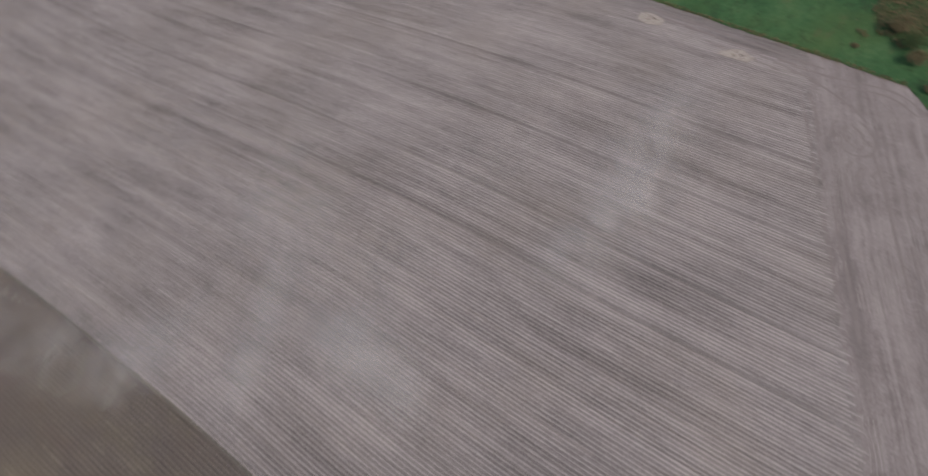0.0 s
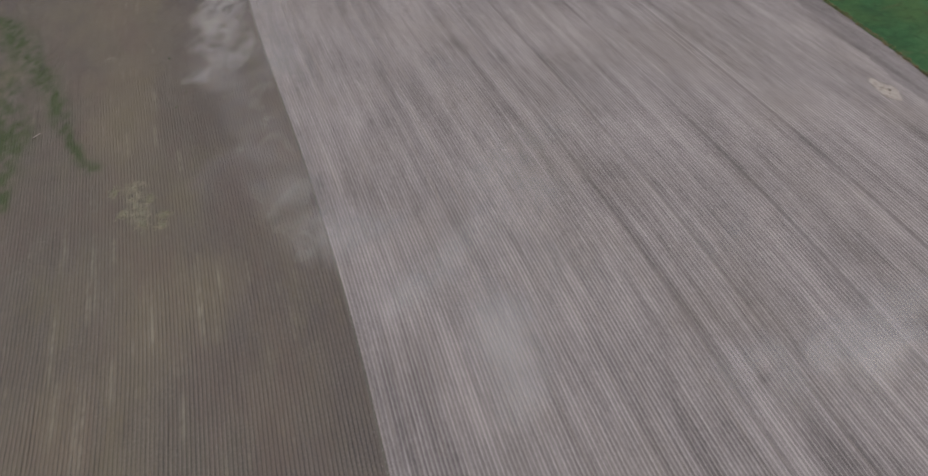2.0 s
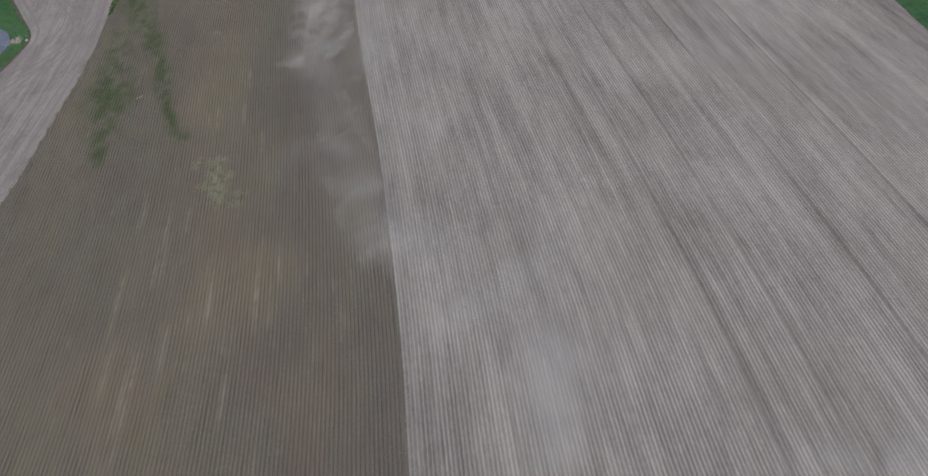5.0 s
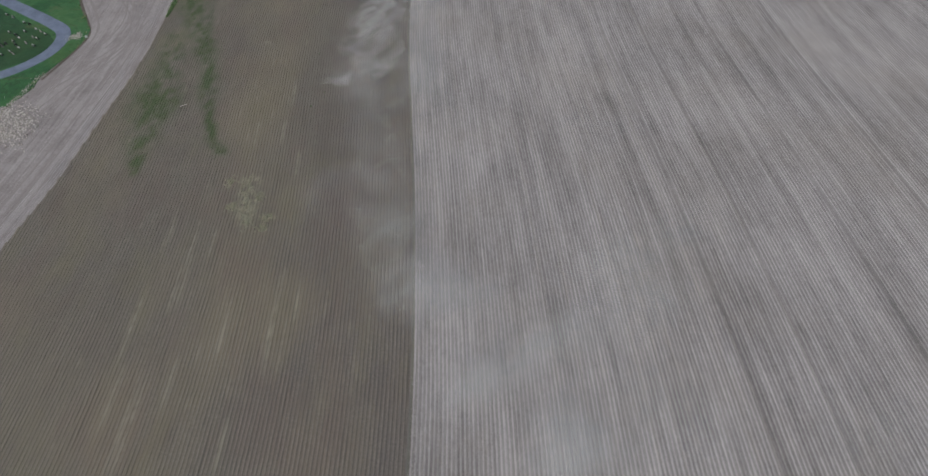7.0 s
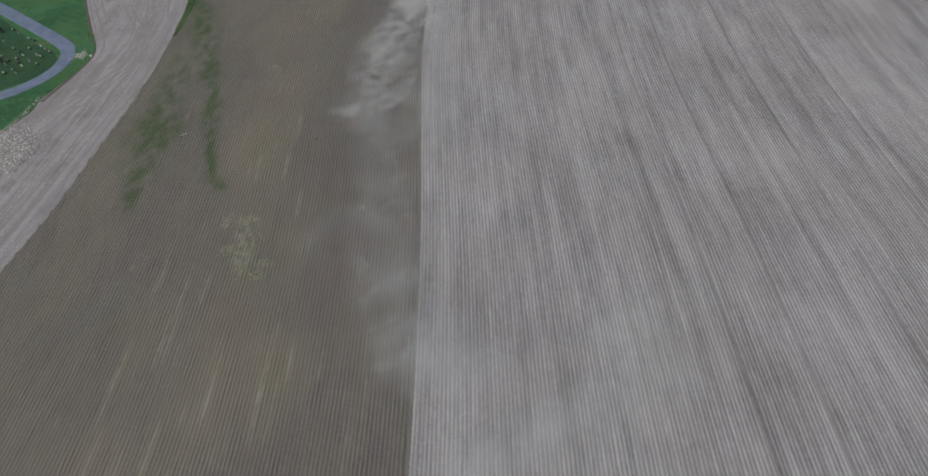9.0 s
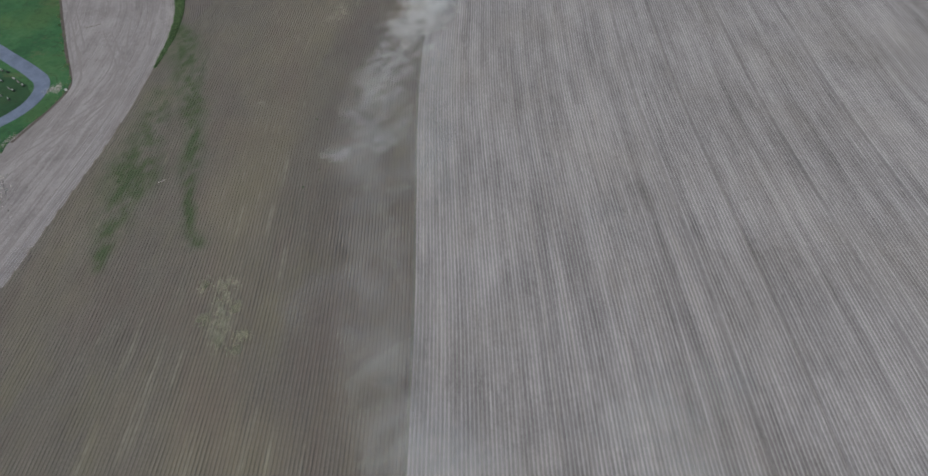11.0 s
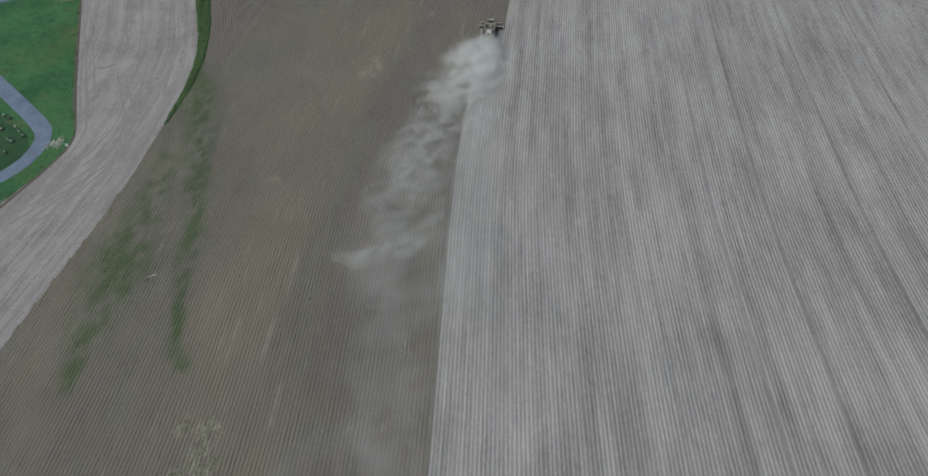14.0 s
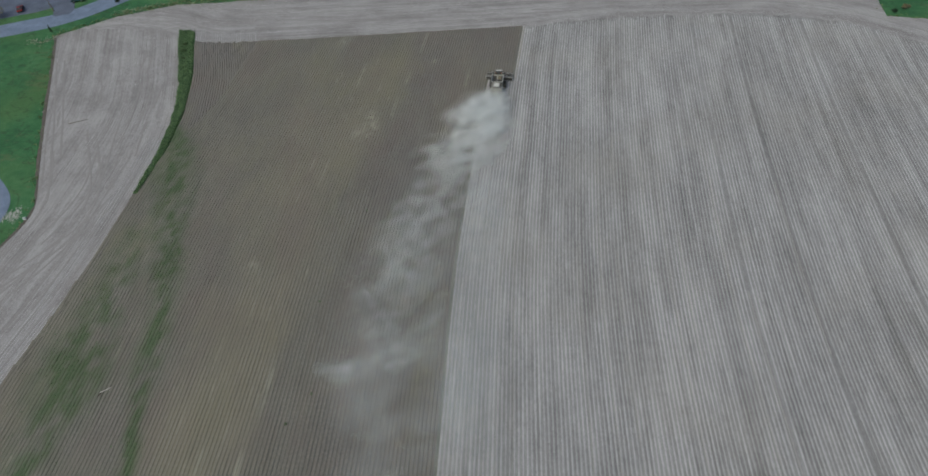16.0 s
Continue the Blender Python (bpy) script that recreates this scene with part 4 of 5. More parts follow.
# ---- plants ----
def leaf_cloud(name, centres, sizes, material, parent=None, up=0.5, seed=1, leaves=3):
    """Many small folded leaves round the given centres, in one mesh."""
    r = np.random.RandomState(seed)
    c = np.repeat(np.asarray(centres, float), leaves, 0)
    s = np.repeat(np.asarray(sizes, float), leaves)
    k = len(c)
    c = c + r.normal(size=(k, 3)) * s[:, None] * (0.5, 0.5, 0.35)
    a = r.normal(size=(k, 3))
    a[:, 2] = a[:, 2] * 0.5 + up * r.rand(k)
    a /= np.linalg.norm(a, axis=1)[:, None]
    w = np.cross(a, r.normal(size=(k, 3)))
    w /= np.linalg.norm(w, axis=1)[:, None]
    L, W = s[:, None] * r.uniform(0.6, 1.2, (k, 1)), s[:, None] * r.uniform(0.28, 0.5, (k, 1))
    V = np.stack([c, c + a * L * 0.5 + w * W, c + a * L, c + a * L * 0.5 - w * W], 1).reshape(-1, 3)
    F = np.arange(4 * k).reshape(k, 4)
    return mesh_object(name, V, F, material, parent)


def shrub(name, x, y, r, h, leaf, label, category="shrub", seed=1, clumps=260, stem=0.25, cone=False):
    """A woody plant: a short trunk with limbs and a loose crown of small leaves with gaps."""
    rr = np.random.RandomState(seed)
    top = empty(name, pose(x, y, 0.1), label, category)
    bm = tube((0, 0, -0.1), (0, 0, h * (0.9 if cone else 0.55)), 0.05 * h * 0.5 + 0.03, 0.03, 7)
    knots = []
    for i in range(7):
        a, z0 = rr.uniform(0, 6.28), h * rr.uniform(0.12, 0.45)
        tip = (r * 0.75 * math.cos(a), r * 0.75 * math.sin(a), z0 + h * rr.uniform(0.2, 0.45))
        if not cone:
            add_tube(bm, (0, 0, z0), tip, 0.02 * h * 0.5 + 0.015, 0.012, 5)
        knots.append(tip)
    part("trunk", bm, M_BARK, top)
    pts, sz = [], []
    while len(pts) < clumps:
        p = rr.uniform(-1, 1, 3)
        if cone:
            z = rr.rand()
            q = (p[0] * r * (1.02 - z), p[1] * r * (1.02 - z), h * (0.06 + 0.94 * z))
            if p[0] ** 2 + p[1] ** 2 > 1:
                continue
        else:
            if not 0.25 < np.linalg.norm(p) < 1:
                continue
            k = knots[rr.randint(7)]
            lump = 0.62 if rr.rand() < 0.6 else 0.95
            q = (k[0] * (1 - lump) + p[0] * r * lump, k[1] * (1 - lump) + p[1] * r * lump, h * (0.22 + stem * 0.2) + (p[2] * 0.5 + 0.5) * h * 0.72)
            if float(fbm(q[0] * 0.9 + seed, q[1] * 0.9, q[2] * 0.9, 2)) < 0.42:
                continue
        pts.append(q)
        sz.append(rr.uniform(0.10, 0.2) * (0.6 + r * 0.35))
    leaf_cloud("crown", pts, sz, leaf, top, 0.4, seed + 3, 4)
    return top


# weeds in the beans
rng = np.random.RandomState(9)
wx, wy = rng.uniform(-112, -64, 60000), rng.uniform(112, 218, 60000)
ww = weed_at(wx, wy)
ok = (rng.rand(60000) < ww ** 1.2 * 0.30) & in_crop(wx, wy)
tagged(leaf_cloud("weeds", np.stack([wx, wy, 0.35 + 0.4 * rng.rand(60000)], 1)[ok], rng.uniform(0.10, 0.22, ok.sum()), M_LEAF_GREEN, None, 0.5, 4, 4),
       "green weeds grown through the ripe beans", "weeds", "", "stuff")

spot = np.array(PALE_SPOTS[:10])
pick_ = rng.randint(0, 10, 2400)
dx_, dy_ = rng.normal(size=(2, 2400)) * 0.62
dry = np.stack([spot[pick_, 0] + dx_ * spot[pick_, 2], spot[pick_, 1] + dy_ * spot[pick_, 3], 0.40 + 0.35 * rng.rand(2400)], 1)
dry = dry[fbm(dry[:, 0] * 1.1, dry[:, 1] * 0.9, 7.0, 4, 0.6) > 0.38]
tagged(leaf_cloud("dry_weeds", dry, rng.uniform(0.10, 0.24, len(dry)), M_BLEACHED, None, 0.6, 14, 4), "bleached dry weed clumps standing in the ripe beans", "weeds", "", "stuff")

# loose cut stalks and chaff where the standing beans end
ey = rng.uniform(-70, 250, 9000)
ex = crop_line(ey) + 0.45 + rng.normal(size=9000) * 0.40
ok = in_crop(ex - 2.5, ey) & (rng.rand(9000) < np.clip((fbm(ex * 0.4, ey * 0.25, 3.0, 3) - 0.3) * 1.6, 0.1, 0.7))
tagged(leaf_cloud("loose_chaff", np.stack([ex, ey, 0.10 + 0.30 * np.clip(0.4 - (ex - crop_line(ey)), 0, 1)], 1)[ok], rng.uniform(0.10, 0.24, ok.sum()), M_CHAFF, None, 0.4, 16, 3),
       "loose cut stalks and chaff along the edge of the standing beans", "chaff", "", "stuff")

# green border strip between the headland and the beans
hy = rng.uniform(192, 266, 40000)
lo, hi = strip_line(hy) + 0.4, HEDGE_EAST(hy) - 0.3
hx = lo + (hi - lo) * rng.rand(40000)
ok = hi - lo > 0.4
dense = fbm(hx * 0.5, hy * 0.5, 4.0, 3)
ok &= rng.rand(40000) < np.clip((dense - 0.25) * 2.6, 0.25, 1)
tagged(leaf_cloud("hedge_strip", np.stack([hx, hy, 0.12 + dense * 0.9 * rng.rand(40000)], 1)[ok], rng.uniform(0.14, 0.38, ok.sum()), M_LEAF_HEDGE, None, 0.5, 6, 4),
       "rough green strip of shrubs and tall grass along the beans", "hedge", "", "stuff")
hv = np.arange(191, 267, 1.0)
HO = [(float(strip_line(v)) + 0.2, float(v)) for v in hv] + [(float(HEDGE_EAST(v)) - 0.1, float(v)) for v in hv[::-1]]
turf("grass_border", HO, 0.13, M_GRASS, "narrow strip of green grass between soil and beans", "grass", 0.3)

# loose lumps: single dark plants in the beans
for i, (x, y) in enumerate(((-52.2, 187.9), (-45.3, 194.8), (-52.0, 171.2), (-46.3, 151.6), (-48.7, 145.4), (-50.1, 197.4))):
    shrub("tall_weed", x, y, 0.22, 0.7, M_LEAF_GREEN, "single dark weed standing above the ripe beans", "weed", 30 + i, 60)


# long grass where meadow and field meet
def tuft_line(path, count, spread, seed):
    r = np.random.RandomState(seed)
    pts = np.array(path, float)
    seg = np.hypot(*np.diff(pts, axis=0).T)
    at = np.concatenate([[0], np.cumsum(seg)])
    t = r.rand(count) * at[-1]
    x, y = np.interp(t, at, pts[:, 0]), np.interp(t, at, pts[:, 1])
    return np.stack([x + r.normal(size=count) * spread, y + r.normal(size=count) * spread, 0.15 + 0.12 * r.rand(count)], 1)


WEST_EDGE = [(-138, 143), (-134.8, 154), (-135.5, 160), (-133, 170), (-132.2, 180), (-133.5, 186), (-142.8, 199), (-157.8, 222), (-172.4, 245), (-180.3, 257)]
NORTH_EDGE = [(-180.3, 257.5), (-165.6, 272.4), (-148.4, 282.8), (-123.4, 289), (-100, 293.5), (-40, 304.6)]
EAST_EDGE = [(88.4, 321), (88.6, 305), (100.6, 304.6), (138, 285), (146.4, 250), (146.4, 150), (147.2, 108), (146.4, 60), (144.6, 12), (143.4, -6), (137.2, -12), (130, -45)]
tc = np.concatenate([tuft_line(WEST_EDGE, 110, 0.5, 1), tuft_line(NORTH_EDGE, 600, 0.8, 2), tuft_line(EAST_EDGE, 500, 0.5, 3)])
tagged(leaf_cloud("long_grass", tc, rng.uniform(0.25, 0.55, len(tc)), M_BLADE, None, 1.0, 8, 4), "long grass tufts along the field edges", "grass", "", "stuff")
rough_edge = tuft_line([(-166, 273.5), (-150, 283.3), (-133, 288)], 120, 0.9, 5)
tagged(leaf_cloud("dead_weeds", rough_edge, rng.uniform(0.3, 0.6, len(rough_edge)), M_LEAF_BROWN, None, 0.8, 9, 4), "brown dead weeds on the bank beside the field", "weeds", "", "stuff")

bank = tuft_line([(146.3, 150), (147.1, 108), (146.3, 60), (144.5, 12), (143.3, -6)], 900, 0.35, 15)
tagged(leaf_cloud("dead_weeds", bank, rng.uniform(0.25, 0.5, len(bank)), M_LEAF_BROWN, None, 0.8, 19, 4), "brown dead weeds along the grass edge", "weeds", "", "stuff")

pale_dry = np.concatenate([tuft_line([(-186, 253), (-181, 253), (-177.5, 258.5)], 170, 0.9, 25), tuft_line([(-166, 274.5), (-152, 281.5), (-136, 285)], 260, 1.1, 26)])
tagged(leaf_cloud("dry_weeds", pale_dry, rng.uniform(0.14, 0.32, len(pale_dry)), M_BLEACHED, None, 0.5, 29, 4), "bleached dry weeds at the field corner and bank", "weeds", "", "stuff")

# bushes at the borders
for i, (x, y, r, h, leaf, text) in enumerate((
        (-208.5, 265.0, 3.2, 4.5, M_LEAF_BROWN, "brown-leaved autumn tree beside the car park"),
        (-213, 261.5, 2.8, 3.6, M_LEAF_GREEN, "green bush beside the road and car park"),
        (-171.3, 281.0, 1.0, 1.0, M_LEAF_DARK, "low dark bush on the roadside bank"),
        (-129.4, 254.0, 1.2, 1.3, M_LEAF_GREEN, "dark bush in the green border strip"),
        (-131.0, 257.6, 1.0, 1.1, M_LEAF_GREEN, "low dark bush in the green border strip"),
        (-127.6, 250.6, 0.8, 0.9, M_LEAF_GREEN, "small dark bush in the green border strip"),
        (91.2, 307.2, 1.1, 1.2, M_LEAF_DARK, "dark bush at the corner of the grass"),
        (95.0, 309.5, 1.5, 1.8, M_LEAF_BROWN, "brown dry bush at the corner of the grass"),
        (151.5, -5.5, 3.2, 4.0, M_LEAF_BROWN, "tall brown autumn thicket at the field corner"),
        (157.0, -3.0, 3.6, 4.6, M_LEAF_GREEN, "dark green thicket at the field corner"),
        (163.0, 1.5, 3.8, 5.0, M_LEAF_BROWN, "brown and bare autumn tree beyond the field corner"),
        (143.2, -10.5, 1.8, 1.8, M_LEAF_BROWN, "low brown bush on the field edge"),
        (152.0, 8.5, 1.1, 0.9, M_LEAF_BROWN, "low brown shrub in the grass"))):
    shrub("bush", x, y, r, h, leaf, text, "bush", 50 + i, int(150 + r * 110))
shrub("conifer", -158.4, 176.4, 0.9, 2.6, M_LEAF_DARK, "small dark conifer between the gravestones", "tree", 70, 240, cone=True)
shrub("conifer", -170.4, 194.2, 0.8, 2.2, M_LEAF_DARK, "small dark conifer on the cemetery lawn", "tree", 71, 220, cone=True)
shrub("conifer", -182.6, 259.2, 0.5, 2.6, M_LEAF_DARK, "slim dark columnar conifer beside the road", "tree", 72, 220, cone=True)


# ---- stones ----
g_rub = Graph("pale_rubble", 0.9)
g_rub.colour(g_rub.ramp(g_rub.island(), [(0.1, (0.20, 0.19, 0.17)), (0.5, (0.42, 0.405, 0.375)), (0.95, (0.60, 0.585, 0.55))])).bump(g_rub.noise(g_rub.pos(), 9, 3), 0.4, 0.03)
M_RUBBLE = g_rub.mat


def rock_mesh(name, size, seed, squash=0.6):
    bm = bmesh.new()
    bmesh.ops.create_icosphere(bm, subdivisions=2, radius=1.0)
    for v in bm.verts:
        d = 0.65 + 0.7 * float(fbm(v.co.x * 1.3 + seed, v.co.y * 1.3, v.co.z * 1.3, 3))
        v.co = Vector((v.co.x * size * d, v.co.y * size * 0.75 * d, v.co.z * size * squash * d))
    return bm


branch = empty("dead_branch", pose(-85.1, 145.2, 0.62, 0, 0, 35), "pale dead branch lying on the ripe beans", "branch")
bm = tube((-1.1, 0, 0.05), (1.0, 0.15, 0.2), 0.09, 0.05, 7)
add_tube(bm, (0.1, 0.05, 0.12), (0.9, -0.55, 0.3), 0.05, 0.02, 6)
part("limb", bm, M_RUBBLE, branch)
bm = tube((-0.9, -0.1, 0.0), (-1.5, -0.9, 0.25), 0.1, 0.04, 7)
add_tube(bm, (-1.1, -0.3, 0.05), (-0.6, -1.0, 0.2), 0.05, 0.02, 6)
part("dark_limb", bm, M_BARK, branch, "dark rotten limb")
log = empty("fallen_log", pose(-142.4, 217.1, 0.1, 0, 0, 29), "thin weathered grey-brown branch fallen on the bare headland", "branch")
part("limb", tube((-2.7, 0, 0.08), (2.6, 0.1, 0.1), 0.11, 0.05, 8), M_DRIFTWOOD, log)
part("twig", tube((1.0, 0.05, 0.1), (2.0, 0.6, 0.2), 0.05, 0.02, 6), M_DRIFTWOOD, log)
white_stone = part("marker_stone", box(-0.35, 0.35, -0.25, 0.25, -0.2, 0.55, bevel=0.06), M_MARBLE)
white_stone.matrix_world = pose(-131.9, 181.5, 0.15, 0, 3, 20)
tagged(white_stone, "small white boundary stone at the grass corner", "marker")

rs = np.random.RandomState(12)


def scatter_stones(name, path, count, spread, lo, hi, label):
    """Loose stones, each a small uneven block, in one mesh."""
    c = tuft_line(path, count, spread, count)
    V, F = [], []
    corner = np.array([(-1, -1, -1), (1, -1, -1), (1, 1, -1), (-1, 1, -1), (-0.7, -0.7, 1), (0.7, -0.7, 1), (0.7, 0.7, 1), (-0.7, 0.7, 1)], float)
    quads = np.array([(4, 5, 6, 7), (0, 1, 5, 4), (1, 2, 6, 5), (2, 3, 7, 6), (3, 0, 4, 7)])
    for i, p in enumerate(c):
        s, a = rs.uniform(lo, hi), rs.uniform(0, 6.28)
        q = corner * rs.uniform(0.6, 1.2, (8, 3)) * (s, s * 0.8, s * 0.55)
        q = np.stack([q[:, 0] * math.cos(a) - q[:, 1] * math.sin(a), q[:, 0] * math.sin(a) + q[:, 1] * math.cos(a), q[:, 2]], 1)
        V.append(q + (p[0], p[1], 0.19))
        F.append(quads + 8 * i)
    return tagged(mesh_object(name, np.concatenate(V), np.concatenate(F), M_RUBBLE), label, "stones", "", "stuff")


scatter_stones("rubble", [(-139, 141), (-130, 140), (-128, 134), (-136, 128)], 1700, 2.9, 0.09, 0.24, "pale field stones dumped on the headland")
scatter_stones("rubble", [(-135.6, 161), (-136.2, 156), (-137, 148), (-138, 143)], 300, 0.6, 0.05, 0.14, "line of pale stones along the grass edge")
scatter_stones("rubble", [(-137.4, 180.4), (-136.0, 183.4), (-134.4, 180.8)], 380, 0.8, 0.05, 0.13, "pale gravel spilled at the lane bend")


# bare pale mounds near the eastern edge of the field
for i, (x, y) in enumerate(((137.4, 56.8), (134.2, 30.8), (133.0, 90.7))):
    ring_ = [(x + (2.2 + 0.5 * math.sin(3 * a + i)) * math.cos(a), y + (4.6 + math.cos(2 * a + i)) * math.sin(a)) for a in np.linspace(0, 6.283, 15)[:-1]]
    turf("bare_patch", ring_, 0.16 + 0.002 * i, M_DUG, "pale bare patch of dug soil in the stubble", "soil", 0.9, 0.1)
    clod = part("soil_clod", rock_mesh("soil_clod", 0.32, 7 + i, 0.7), M_BARK)
    clod.matrix_world = pose(x + 0.4, y - 0.8, 0.24, 0, 0, 40 * i)
    tagged(clod, "dark clod of earth beside a dug hole", "clod")
    stone = part("field_stone", rock_mesh("field_stone", 0.45, 17 + i, 0.6), M_RUST_STONE)
    stone.matrix_world = pose(x - 0.5, y + 0.7, 0.26, 0, 0, 70 * i)
    tagged(stone, "pale field stone lying on dug soil", "stone")
    scatter_stones("rubble", [(x - 1.0, y - 2.5), (x + 0.3, y), (x + 0.8, y + 2.5)], 70 + i, 0.8, 0.06, 0.16, "small pale stones on a bare patch")
br = np.random.RandomState(41)
bx, by = br.uniform(138, 182, 5000), br.uniform(-24, 14, 5000)
thick_ = fbm(bx * 0.16, by * 0.16, 3.0, 4, 0.6) + 0.012 * (bx - 150) - 0.016 * (by + 4)
ok = (thick_ > 0.56) & (bx > 139 - 0.2 * (by + 4))
tagged(leaf_cloud("scrub", np.stack([bx, by, 0.2 + 0.7 * br.rand(5000)], 1)[ok], br.uniform(0.25, 0.6, ok.sum()), M_LEAF_BROWN, None, 0.7, 44, 4), "low brown autumn scrub beyond the field corner", "scrub", "", "stuff")


# ---- gravestones ----
def gravestone(style, material):
    top = empty("gravestone", Matrix.Identity(4), "", "gravestone", "gravestones on the cemetery lawn")
    w, h, d = ((0.95, 0.50, 0.20), (0.7, 0.62, 0.18), (1.15, 0.50, 0.22), (0.8, 0.30, 0.26))[style]
    part("base", box(-w / 2 - 0.16, w / 2 + 0.16, -d / 2 - 0.14, d / 2 + 0.14, -0.15, 0.12, bevel=0.03), M_GRANITE, top)
    bm = bmesh.new()
    n = 11
    pts = [(-w / 2, 0.12), (w / 2, 0.12)] + [(w / 2 * math.cos(math.pi * i / (n - 1)), 0.12 + h * 0.82 + h * 0.18 * math.sin(math.pi * i / (n - 1))) for i in range(n)]
    f = bm.faces.new([bm.verts.new((x, -d / 2, z)) for x, z in pts])
    ext = bmesh.ops.extrude_face_region(bm, geom=[f])
    bmesh.ops.translate(bm, vec=(0, d, 0), verts=[v for v in ext["geom"] if isinstance(v, bmesh.types.BMVert)])
    part("tablet", bm, material, top)
    if style in (0, 2):
        part("flower_vase", tube((w / 2 + 0.05, -d / 2 - 0.05, 0.12), (w / 2 + 0.05, -d / 2 - 0.05, 0.32), 0.06, 0.09, 8), M_STEEL, top)
        leaf_cloud("flowers", [(w / 2 + 0.05, -d / 2 - 0.05, 0.35)], [0.34], M_LEAF_DARK, top, 0.8, style, 22)
    return top


KINDS = [(gravestone(0, M_MARBLE), "wide pale grey gravestone on a granite base"), (gravestone(1, M_GRANITE), "upright grey granite gravestone with a rounded top"),
         (gravestone(2, M_DARK_GRANITE), "broad dark polished gravestone on a pale base"), (gravestone(3, M_MARBLE), "low white marble gravestone")]
GRAVES = [(-167.9, 195.8), (-164.6, 194.0), (-158.5, 190.5), (-156.2, 189.7), (-152.1, 186.6), (-149.5, 184.9), (-146.9, 183.2), (-155.1, 185.0), (-166.6, 188.8), (-160.3, 184.5), (-157.1, 182.9), (-155.0, 181.2), (-150.2, 181.4), (-148.4, 180.6), (-147.2, 176.4), (-150.7, 178.0), (-155.7, 179.0), (-153.7, 177.0), (-151.7, 175.4), (-157.7, 176.0), (-155.0, 171.2), (-153.1, 172.9), (-151.3, 171.7), (-161.4, 180.1), (-157.5, 177.7), (-174.4, 197.4), (-164.8, 194.4), (-166.0, 184.6), (-169.3, 190.9), (-171.5, 181.0), (-167.0, 176.5)]
first = [True] * 4
gr = random.Random(4)
for i, (x, y) in enumerate(GRAVES):
    k = (0, 1, 0, 2, 3, 1, 0)[i % 7]
    m = pose(x, y, 0.17, gr.uniform(-2, 2), gr.uniform(-2, 2), -32 + gr.uniform(-4, 4))
    ob = KINDS[k][0]
    if first[k]:
        ob.matrix_world, first[k] = m, False
    else:
        ob = copy_thing(ob, m)
    tagged(ob, KINDS[k][1])


# ---- cars and pole ----
def wheel(parent, name, x, y, r, w, tyre=M_TYRE, rim=M_RIM, lugs=0):
    bm = bmesh.new()
    prof = [(-0.5, 0.62), (-0.5, 0.9), (-0.36, 1.0), (0.36, 1.0), (0.5, 0.9), (0.5, 0.62)]
    n = 28
    rows_ = [[bm.verts.new((x + a * w, y + r * b * math.sin(6.2832 * i / n), r + r * b * math.cos(6.2832 * i / n))) for a, b in prof] for i in range(n)]
    for i in range(n):
        p, q = rows_[i], rows_[(i + 1) % n]
        for j in range(len(prof) - 1):
            bm.faces.new((p[j], p[j + 1], q[j + 1], q[j]))
        bm.faces.new((p[-1], p[0], q[0], q[-1]))
    for i in range(lugs):
        for sgn in (-1, 1):
            a = 6.2832 * (i + 0.25 * sgn) / lugs
            m = Matrix.Translation((x, y, r)) @ Matrix.Rotation(-a, 4, "X") @ Matrix.Translation((sgn * w * 0.24, 0, r)) @ Matrix.Rotation(sgn * 0.6, 4, "Z")
            add_box(bm, -w * 0.25, w * 0.25, -0.03, 0.03, -0.05, 0.03, bevel=0, m=m)
    t = part(name, bm, tyre, parent)
    bm = tube((x - w * 0.42, y, r), (x + w * 0.42, y, r), r * 0.62, r * 0.62, 20)
    add_tube(bm, (x - w * 0.5, y, r), (x + w * 0.5, y, r), r * 0.2, r * 0.2, 12)
    part("rim", bm, rim, t)
    return t


